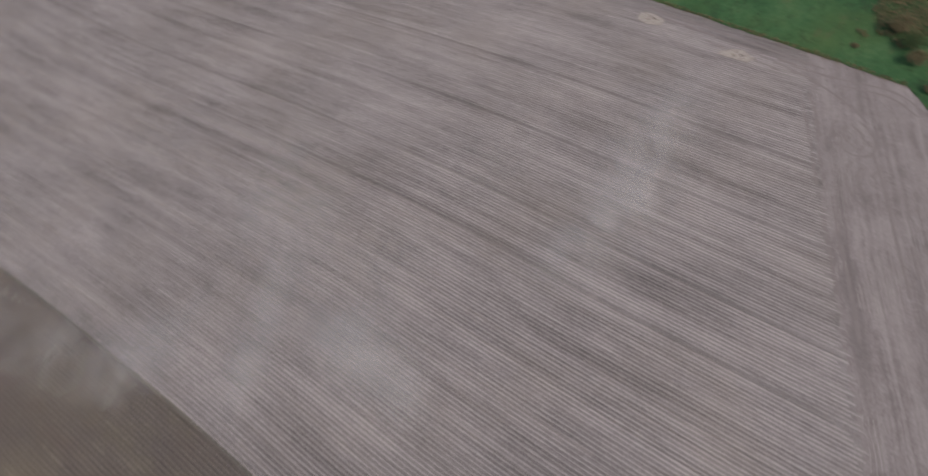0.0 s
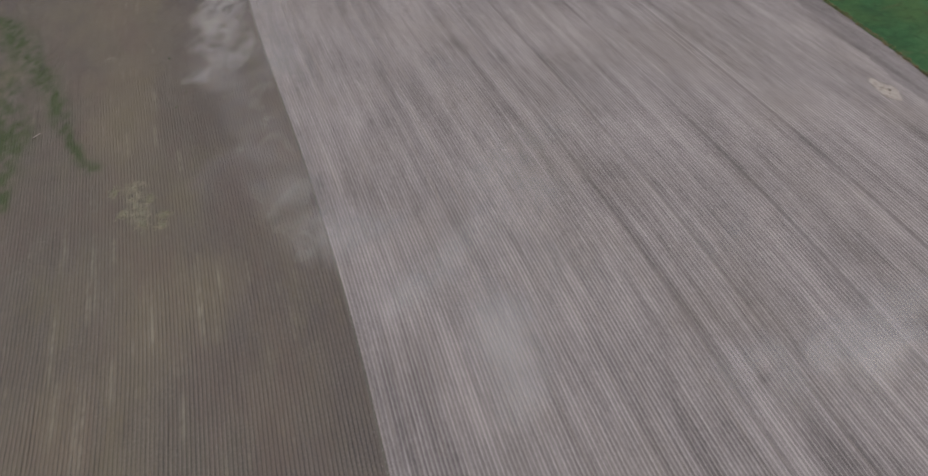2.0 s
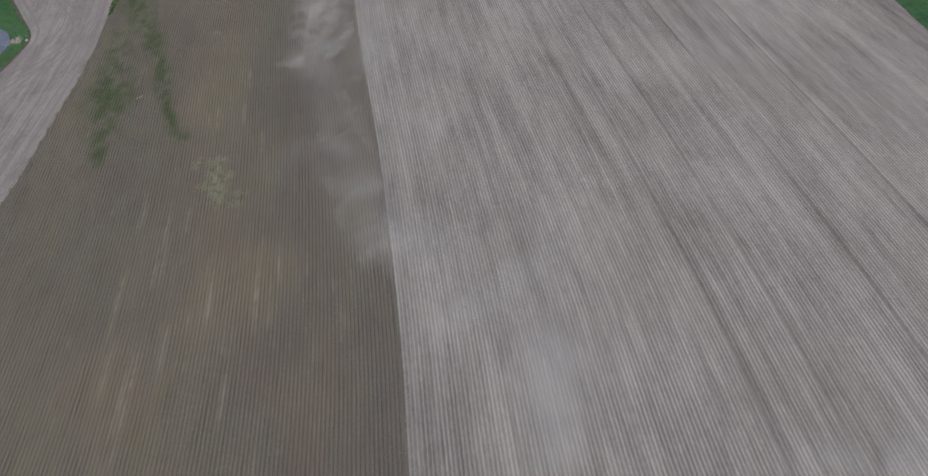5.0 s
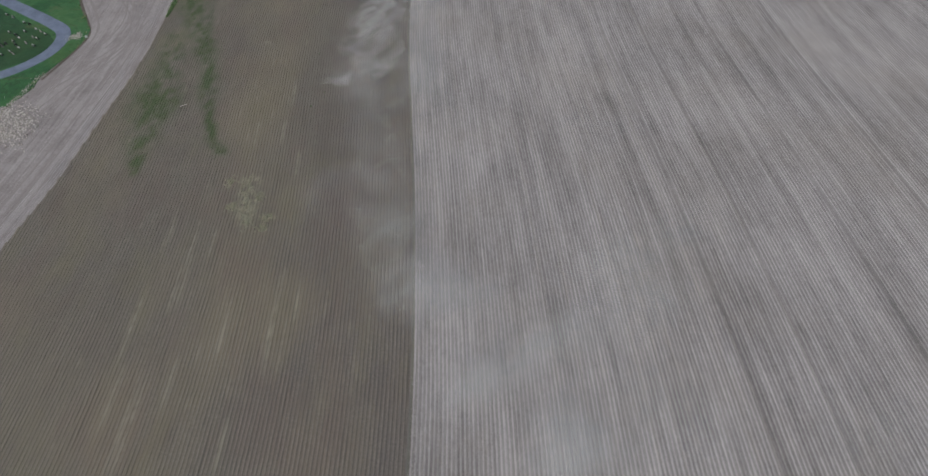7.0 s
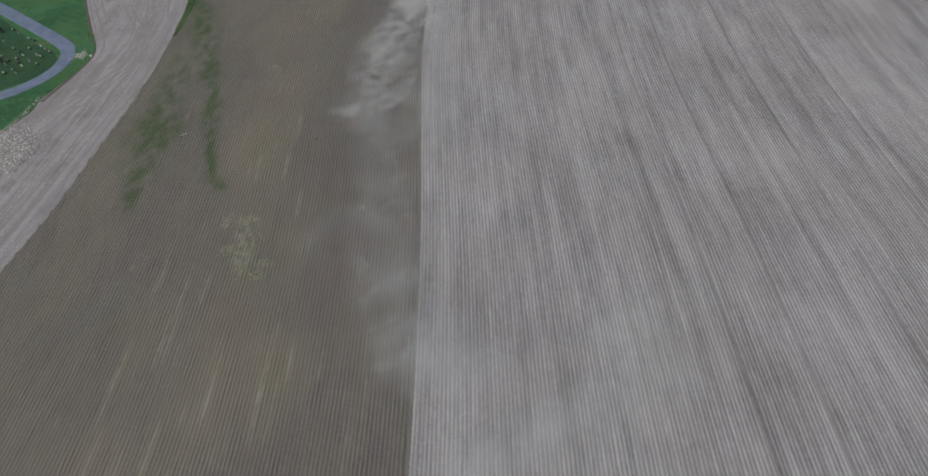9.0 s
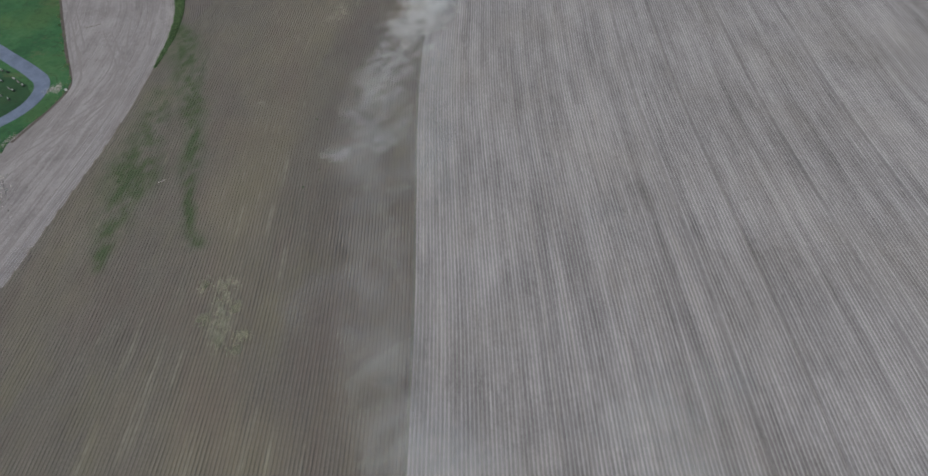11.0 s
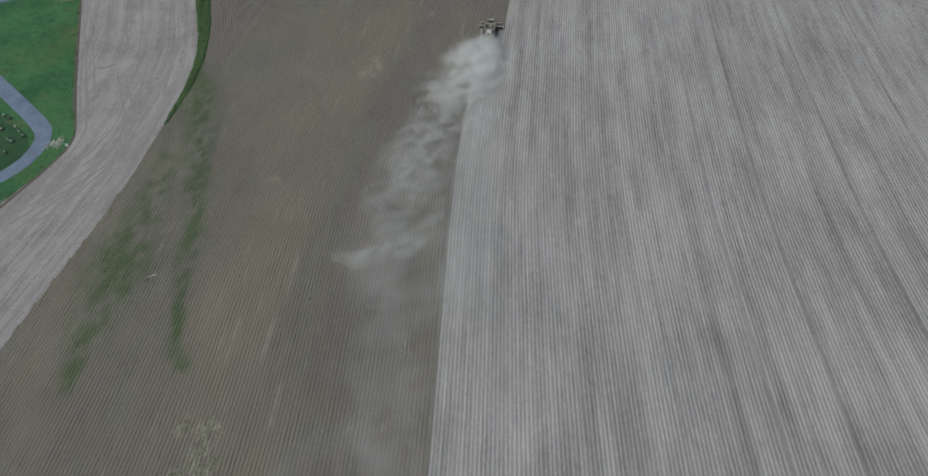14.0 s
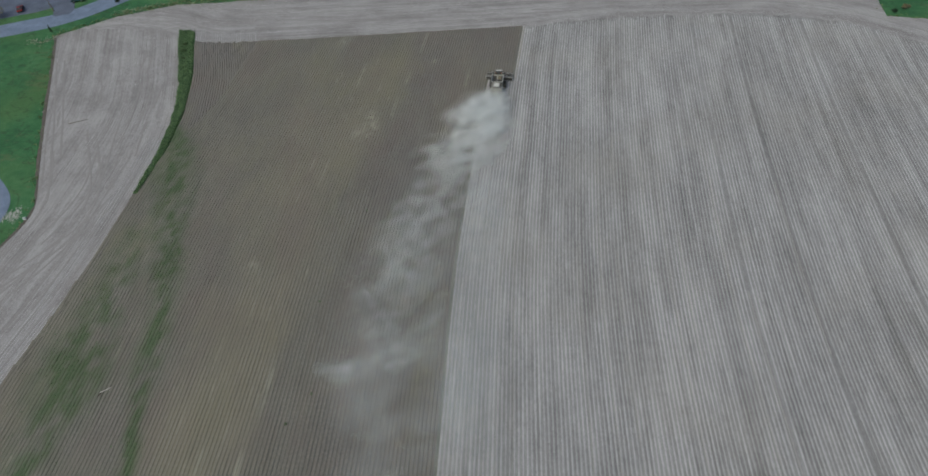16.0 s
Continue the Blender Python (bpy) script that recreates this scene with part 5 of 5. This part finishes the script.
def car(x, y, turn, paint, label):
    top = empty("car", pose(x, y, 0.24, 0, 0, turn), label, "car")
    prof = [(-2.2, 0.35), (-2.25, 0.75), (-2.0, 0.92), (-1.1, 0.97), (1.0, 0.98), (2.0, 0.86), (2.25, 0.7), (2.2, 0.35)]
    bm = bmesh.new()
    sides = [[bm.verts.new((s * (0.88 if 0.5 < z else 0.82), yy, z)) for yy, z in prof] for s in (-1, 1)]
    bm.faces.new(sides[0])
    bm.faces.new(sides[1][::-1])
    for j in range(len(prof)):
        k = (j + 1) % len(prof)
        bm.faces.new((sides[0][j], sides[1][j], sides[1][k], sides[0][k]))
    bmesh.ops.recalc_face_normals(bm, faces=bm.faces)
    bmesh.ops.bevel(bm, geom=bm.edges[:], offset=0.06, segments=2, affect="EDGES", profile=0.6)
    part("body", bm, paint, top)
    part("cabin_glass", hexahedron([(-0.8, -1.75, 0.93), (0.8, -1.75, 0.93), (0.8, 0.95, 0.93), (-0.8, 0.95, 0.93), (-0.62, -1.15, 1.42), (0.62, -1.15, 1.42), (0.62, 0.25, 1.42), (-0.62, 0.25, 1.42)]), M_GLASS, top, "dark tinted windows")
    part("roof", box(-0.64, 0.64, -1.2, 0.28, 1.40, 1.47, bevel=0.03), paint, top)
    for sx in (-1, 1):
        for sy in (-1.35, 1.35):
            wheel(top, "wheel", sx * 0.8, sy, 0.32, 0.2, M_TYRE, M_CHROME)
        part("headlight", box(sx * 0.68 - 0.14, sx * 0.68 + 0.14, 2.16, 2.27, 0.62, 0.74, bevel=0.02), M_LAMP_CLEAR, top)
        part("tail_light", box(sx * 0.68 - 0.14, sx * 0.68 + 0.14, -2.27, -2.17, 0.66, 0.8, bevel=0.02), M_LAMP_RED, top)
        part("mirror", box(sx * 0.95 - 0.08, sx * 0.95 + 0.08, 0.7, 0.82, 0.95, 1.08, bevel=0.02), paint, top)
    part("bumper", box(-0.85, 0.85, 2.18, 2.32, 0.36, 0.55, bevel=0.04), M_BLACK, top)
    part("bumper", box(-0.85, 0.85, -2.32, -2.18, 0.36, 0.55, bevel=0.04), M_BLACK, top)
    return top


car(-204.2, 271.0, 35, M_CAR_RED, "dark red car parked on the asphalt car park")
car(-186.6, 279.6, -62, M_CAR_GREEN, "dark green car standing at the car park entrance")

pole = empty("utility_pole", pose(-191.1, 271.8, 0.1), "dark wooden utility pole beside the road", "utility pole")
part("pole", tube((0, 0, -0.3), (0, 0, 10.5), 0.16, 0.11, 12), M_WOOD, pole)
part("crossarm", box(-1.2, 1.2, -0.06, 0.06, 9.6, 9.74, bevel=0.02), M_WOOD, pole)
for k in (-1.05, -0.4, 0.4, 1.05):
    part("insulator", tube((k, 0, 9.74), (k, 0, 9.95), 0.05, 0.03, 8), M_GRANITE, pole)

# ---- combine harvester ----
combine = empty("combine_harvester", pose(COMBINE_AT[0], COMBINE_AT[1], 0.05, 0, 0, 2.6), "dusty yellow-grey combine harvester cutting the ripe beans", "combine harvester")
hull = part("body", hexahedron([(-1.45, -5.3, 1.35), (1.45, -5.3, 1.35), (1.5, 0.6, 1.1), (-1.5, 0.6, 1.1), (-1.4, -5.0, 3.0), (1.4, -5.0, 3.0), (1.55, 0.6, 3.35), (-1.55, 0.6, 3.35)]), M_COMBINE, combine)
for s in (-1, 1):
    for y0, y1 in ((-5.0, -3.1), (-3.0, -1.2), (-1.1, 0.5)):
        part("side_panel", box(s * 1.52 - 0.05, s * 1.52 + 0.05, y0, y1, 1.5, 2.9, bevel=0.03), M_COMBINE, hull)
part("engine_deck", box(-1.3, 1.3, -5.0, -2.75, 2.95, 3.35, bevel=0.08), M_STEEL, combine)
part("engine_cover", box(-0.75, 0.75, -4.6, -3.0, 3.3, 3.62, bevel=0.1), M_ROOF, combine)
part("radiator_screen", tube((1.05, -3.9, 3.3), (1.32, -3.9, 3.3), 0.55, 0.55, 20), M_BLACK, combine, "dark round air screen")
part("exhaust", tube((-0.95, -3.3, 3.3), (-0.95, -3.3, 4.05), 0.09, 0.09, 12), M_STEEL, combine)
for i in range(6):
    part("grille_slat", box(-0.6, 0.6, -4.95 + i * 0.05, -4.92 + i * 0.05, 3.36, 3.42, bevel=0), M_BLACK, combine)
tank = part("grain_tank", box(-1.45, 1.45, -2.65, 0.45, 3.2, 3.42, bevel=0.03), M_BLACK, combine, "dark grain tank opening")
part("tank_flap", hexahedron([(-1.45, 0.40, 3.35), (1.45, 0.40, 3.35), (1.45, 0.46, 3.35), (-1.45, 0.46, 3.35), (-1.5, 0.62, 3.75), (1.5, 0.62, 3.75), (1.5, 0.68, 3.75), (-1.5, 0.68, 3.75)]), M_COMBINE, tank)
part("tank_flap", hexahedron([(-1.45, -2.66, 3.35), (1.45, -2.66, 3.35), (1.45, -2.60, 3.35), (-1.45, -2.60, 3.35), (-1.55, -3.11, 4.0), (1.55, -3.11, 4.0), (1.55, -3.05, 4.0), (-1.55, -3.05, 4.0)]), M_ROOF, tank)
for s in (-1, 1):
    part("tank_flap", hexahedron([(s * 1.42, -2.6, 3.35), (s * 1.48, -2.6, 3.35), (s * 1.48, 0.4, 3.35), (s * 1.42, 0.4, 3.35), (s * 1.62, -2.9, 4.05), (s * 1.68, -2.9, 4.05), (s * 1.68, 0.75, 4.05), (s * 1.62, 0.75, 4.05)]), M_ROOF, tank)
bm = bmesh.new()
bmesh.ops.create_cone(bm, cap_ends=True, segments=24, radius1=0.85, radius2=0.1, depth=0.35, matrix=Matrix.Translation((0.25, -0.4, 3.56)))
for v in bm.verts:
    v.co.x += 0.1 * (float(fbm(v.co.x * 2, v.co.y * 2, 1.0, 2)) - 0.5)
part("grain_heap", bm, M_GRAIN, tank, "yellow heap of beans")
part("fill_auger", tube((0.0, -2.0, 3.4), (0.0, -0.9, 4.25), 0.13, 0.13, 12), M_STEEL, tank)
cab = part("cab", hexahedron([(-0.95, 0.95, 1.75), (0.95, 0.95, 1.75), (0.8, 2.35, 1.75), (-0.8, 2.35, 1.75), (-0.98, 0.95, 3.55), (0.98, 0.95, 3.55), (0.9, 2.6, 3.55), (-0.9, 2.6, 3.55)]), M_GLASS, combine, "dark glazed cab")
part("cab_roof", box(-0.92, 0.92, 1.3, 2.55, 3.55, 3.76, bevel=0.1), M_HEADER, cab, "dark dusty cab roof")
part("roof_visor", box(-0.80, 0.80, 2.5, 2.95, 3.60, 3.80, bevel=0.05), M_ROOF, cab, "pale roof visor")
for s in (-1, 1):
    part("cab_post", tube((s * 0.97, 0.98, 1.75), (s * 1.0, 0.98, 3.56), 0.06, 0.06, 8), M_COMBINE, cab)
    part("cab_post", tube((s * 0.82, 2.36, 1.75), (s * 0.92, 2.6, 3.56), 0.05, 0.05, 8), M_COMBINE, cab)
    part("mirror", box(s * 1.55 - 0.14, s * 1.55 + 0.14, 2.5, 2.58, 2.7, 3.2, bevel=0.03), M_BLACK, cab)
    part("mirror_arm", tube((s * 0.95, 2.5, 3.4), (s * 1.55, 2.54, 3.15), 0.025, 0.025, 6), M_BLACK, cab)
    part("work_light", box(s * 0.7 - 0.12, s * 0.7 + 0.12, 2.94, 3.02, 3.6, 3.74, bevel=0.02), M_LAMP_CLEAR, cab)
    part("beacon", tube((s * 0.85, 1.1, 3.8), (s * 0.85, 1.1, 4.0), 0.08, 0.06, 10), M_ORANGE, cab)
    wheel(combine, "front_wheel", s * 1.95, 0.0, 0.98, 0.78, lugs=18)
    wheel(combine, "rear_wheel", s * 1.45, -4.3, 0.66, 0.48, lugs=14)
    part("tail_light", box(s * 1.2 - 0.12, s * 1.2 + 0.12, -5.33, -5.25, 1.7, 1.95, bevel=0.02), M_LAMP_RED, combine)
part("front_axle", tube((-1.6, 0, 0.98), (1.6, 0, 0.98), 0.22, 0.22, 12), M_STEEL, combine)
part("rear_axle", tube((-1.3, -4.3, 0.66), (1.3, -4.3, 0.66), 0.14, 0.14, 12), M_STEEL, combine)
auger = part("unloading_auger", tube((-1.72, 0.2, 3.5), (-1.78, -3.9, 3.3), 0.17, 0.17, 16), M_HEADER, combine, "dark folded unloading tube")
part("auger_spout", tube((-1.78, -3.85, 3.3), (-1.78, -4.2, 3.0), 0.2, 0.16, 12), M_BLACK, auger)
chop = part("straw_chopper", hexahedron([(-1.2, -6.2, 0.95), (1.2, -6.2, 0.95), (1.25, -5.2, 1.3), (-1.25, -5.2, 1.3), (-1.2, -6.0, 1.5), (1.2, -6.0, 1.5), (1.25, -5.2, 2.3), (-1.25, -5.2, 2.3)]), M_COMBINE, combine)
for k in range(7):
    part("spreader_vane", box(-1.05 + k * 0.33, -1.01 + k * 0.33, -6.5, -6.15, 0.95, 1.2, bevel=0), M_STEEL, chop)
lad = part("ladder", box(-1.75, -1.1, 1.1, 1.9, 1.55, 1.62, bevel=0.02), M_STEEL, combine)
for k in range(4):
    part("rung", tube((-1.75, 1.2 + 0.06 * k, 0.5 + 0.28 * k), (-1.75, 1.75 + 0.06 * k, 0.5 + 0.28 * k), 0.025, 0.025, 6), M_STEEL, lad)
for a in ((-1.75, 1.1), (-1.75, 1.9)):
    part("handrail", tube((a[0], a[1], 1.6), (a[0], a[1], 2.55), 0.025, 0.025, 6), M_STEEL, lad)
part("feeder_house", hexahedron([(-0.75, 1.2, 1.0), (0.75, 1.2, 1.0), (0.8, 3.1, 0.35), (-0.8, 3.1, 0.35), (-0.75, 1.2, 1.75), (0.75, 1.2, 1.75), (0.8, 3.1, 1.15), (-0.8, 3.1, 1.15)]), M_COMBINE, combine)
HW = CUT_WIDTH / 2
head = part("header", box(-HW, HW, 4.05, 4.2, 0.3, 1.25, bevel=0.03), M_HEADER, combine, "dark wide cutting header")
head.location.y = -1.0
part("table", hexahedron([(-HW, 4.1, 0.28), (HW, 4.1, 0.28), (HW, 5.5, 0.12), (-HW, 5.5, 0.12), (-HW, 4.1, 0.36), (HW, 4.1, 0.36), (HW, 5.5, 0.17), (-HW, 5.5, 0.17)]), M_HEADER, head)
part("top_beam", tube((-HW, 4.15, 1.3), (HW, 4.15, 1.3), 0.12, 0.12, 10), M_BARE, head, "bare steel top beam")
for s in (-1, 1):
    scr = tube((s * 0.5, 4.6, 0.65), (s * (HW - 0.1), 4.6, 0.65), 0.2, 0.2, 12)
    for k in range(11):
        x0 = s * (0.6 + k * 0.3)
        add_tube(scr, (x0, 4.6, 0.65), (x0 + s * 0.03, 4.6, 0.65), 0.31, 0.31, 14)
    part("cross_auger", scr, M_BARE, head)
    part("divider", hexahedron([(s * HW - 0.1, 4.1, 0.1), (s * HW + 0.1, 4.1, 0.1), (s * HW + 0.03, 6.3, 0.08), (s * HW - 0.03, 6.3, 0.08), (s * HW - 0.1, 4.1, 1.2), (s * HW + 0.1, 4.1, 1.2), (s * HW + 0.03, 6.3, 0.25), (s * HW - 0.03, 6.3, 0.25)]), M_ROOF, head)
    part("reel_arm", box(s * (HW - 0.15) - 0.06, s * (HW - 0.15) + 0.06, 4.15, 5.5, 1.2, 1.34, bevel=0.02), M_STEEL, head)
reel = part("reel", tube((-HW + 0.2, 5.3, 1.2), (HW - 0.2, 5.3, 1.2), 0.08, 0.08, 10), M_BLACK, head)
for k in range(6):
    a = k * math.pi / 3 + 0.3
    by, bz = 5.3 + 0.62 * math.cos(a), 1.2 + 0.62 * math.sin(a)
    bm = tube((-HW + 0.2, by, bz), (HW - 0.2, by, bz), 0.06, 0.06, 6)
    for j in range(24):
        x0 = -HW + 0.35 + j * (CUT_WIDTH - 0.7) / 23
        add_tube(bm, (x0, by, bz), (x0, by - 0.05, bz - 0.26), 0.012, 0.008, 4)
    for x0 in (-HW + 0.25, -HW / 2, 0.0, HW / 2, HW - 0.25):
        add_tube(bm, (x0, 5.3, 1.2), (x0, by, bz), 0.03, 0.03, 5)
    part("reel_bat", bm, M_BARE if k % 2 else M_BLACK, head)
bm = bmesh.new()
for j in range(60):
    x0 = -HW + 0.1 + j * (CUT_WIDTH - 0.2) / 59
    add_tube(bm, (x0, 5.48, 0.15), (x0, 5.65, 0.12), 0.025, 0.006, 4)
part("knife", bm, M_STEEL, head)

# ---- tread marks of the tractors in the soft soil between the rows ----
V, F = [], []
for u in TREADS:
    v = np.arange(-15 + 6 * math.sin(u), 235, 0.42)
    x, y = along_field(np.full(len(v), u), v)
    ok = in_stubble(x, y) & (fbm(x * 0.05, y * 0.03, u, 3) > 0.38)
    for px, py in zip(x[ok], y[ok]):
        for s in (-1, 1):
            b0 = len(V)
            V += [(px + s * 0.02, py + 0.10, 0.03), (px + s * 0.24, py - 0.14, 0.03), (px + s * 0.24, py + 0.02, 0.03), (px + s * 0.02, py + 0.26, 0.03), (px + s * 0.02, py + 0.18, 0.11), (px + s * 0.24, py - 0.06, 0.11)]
            F += [(b0, b0 + 1, b0 + 5, b0 + 4), (b0 + 3, b0 + 4, b0 + 5, b0 + 2), (b0 + 1, b0 + 2, b0 + 5), (b0, b0 + 4, b0 + 3)]
M_CLOD = plain("pressed_soil", (0.30, 0.293, 0.285), 0.95, 0, 0.3, 2.0, (0.33, 0.32, 0.30))
tagged(mesh_object("tread_marks", V, F, M_CLOD), "herringbone tyre tread marks pressed in the bare soil", "tyre tracks", "", "stuff")


# ---- wheel tracks that curve over the headlands ----
def track_path(points):
    pts = [Vector((*p, 0)) for p in points]
    for _ in range(3):
        fine = [pts[0]]
        for a, b in zip(pts[:-1], pts[1:]):
            fine += [a.lerp(b, 0.25), a.lerp(b, 0.75)]
        pts = fine + [pts[-1]]
    return pts


def ring_path(x, y, rx, ry, turn, part_=0.85):
    c, s_ = math.cos(radians(turn)), math.sin(radians(turn))
    return [(x + rx * math.cos(a) * c - ry * math.sin(a) * s_, y + rx * math.cos(a) * s_ + ry * math.sin(a) * c) for a in np.linspace(0.4, 0.4 + 6.283 * part_, 16)]


WEST = [[(-158, 252), (-150.8, 242.5), (-140.9, 227.9), (-132.8, 216.9), (-126.1, 202.4), (-122, 190), (-124, 172), (-131, 152)], [(-168, 244), (-160.6, 233.6), (-148.3, 216.1), (-134.1, 195.5), (-128, 186), (-128.5, 172), (-133, 158), (-136, 146)],
        [(-152, 244), (-143.1, 225.1), (-136.4, 214.3), (-129.5, 205.5), (-120, 193), (-117, 180), (-121, 168)], [(-140, 250), (-132.8, 229.6), (-126.3, 211.4), (-121, 200), (-116.5, 185), (-117.5, 172), (-122.5, 158), (-128, 140), (-130, 110)],
        [(-128.0, 235.2), (-121.4, 212.8), (-118.2, 205.0), (-115.1, 188.6), (-114, 170), (-113.5, 150), (-114, 120), (-116, 90)], [(-152, 220), (-143.6, 205.9), (-135.8, 194.9), (-130.7, 184.1), (-130.1, 174.3), (-132.5, 164)],
        [(-113.8, 197.7), (-114.5, 185.5), (-118.3, 175.2), (-123.2, 165.5), (-129.6, 154.5), (-133.1, 147.1)], [(-111.5, 183.4), (-110.4, 169.2), (-110.0, 160.3), (-110.2, 148.3), (-111, 120), (-112, 90)],
        [(-170, 262), (-150, 270), (-130, 271), (-100, 273.5), (-60, 283), (-20, 292)], [(-150, 262), (-140, 270), (-120, 277), (-80, 281), (-40, 290), (0, 298)], [(-130, 280), (-100, 284), (-60, 294), (-20, 302)]]
EAST = [ring_path(131.8, -1.6, 4.6, 3.2, -30), ring_path(120.2, -1.8, 5.0, 3.0, 35), ring_path(108, -9, 6, 3.4, 30, 0.6), [(129.5, 12.4), (120.4, 7.2), (112.5, 3.1), (106.4, 0.4), (90, -8), (70, -18)],
        [(135.8, 18.1), (136.7, 6.8), (139.2, -4.5), (134.7, -11.4)], [(137, 40), (135.5, 20), (131, 6), (124, -4), (110, -12), (85, -24)], [(141, 60), (139.8, 30), (138.5, 8)]]
V, F = [], []
tr = np.random.RandomState(31)
for k, path in enumerate(WEST + EAST):
    pts = track_path(path)
    for side in (-1.15, 1.15):
        last = None
        for i, p in enumerate(pts):
            d = (pts[min(i + 1, len(pts) - 1)] - pts[max(i - 1, 0)]).normalized()
            n_ = Vector((-d.y, d.x, 0))
            gone = float(fbm(p.x * 0.06, p.y * 0.06, 3.0 + k + side, 3)) < 0.43
            w = 0.36 + 0.3 * (float(fbm(p.x * 0.4, p.y * 0.4, k, 2)) - 0.5)
            c = p + n_ * (side + 0.25 * (float(fbm(p.x * 0.2, p.y * 0.2, 7.0 + k, 2)) - 0.5))
            row_ = []
            for q, z in ((-1, 0.05), (-0.6, 0.084), (0, 0.080), (0.6, 0.084), (1, 0.05)):
                row_.append(len(V))
                V.append((c.x + n_.x * w * q, c.y + n_.y * w * q, z))
            if last and not gone:
                F += [(last[j], row_[j], row_[j + 1], last[j + 1]) for j in range(4)]
            last = row_
M_TRACK = plain("wheel_pressed_soil", (0.262, 0.247, 0.244), 0.95, 0, 0.7, 0.4, (0.225, 0.21, 0.206))
tagged(mesh_object("wheel_tracks", V, F, M_TRACK, None, True), "curved tractor wheel tracks on the bare headlands", "tyre tracks", "", "stuff")
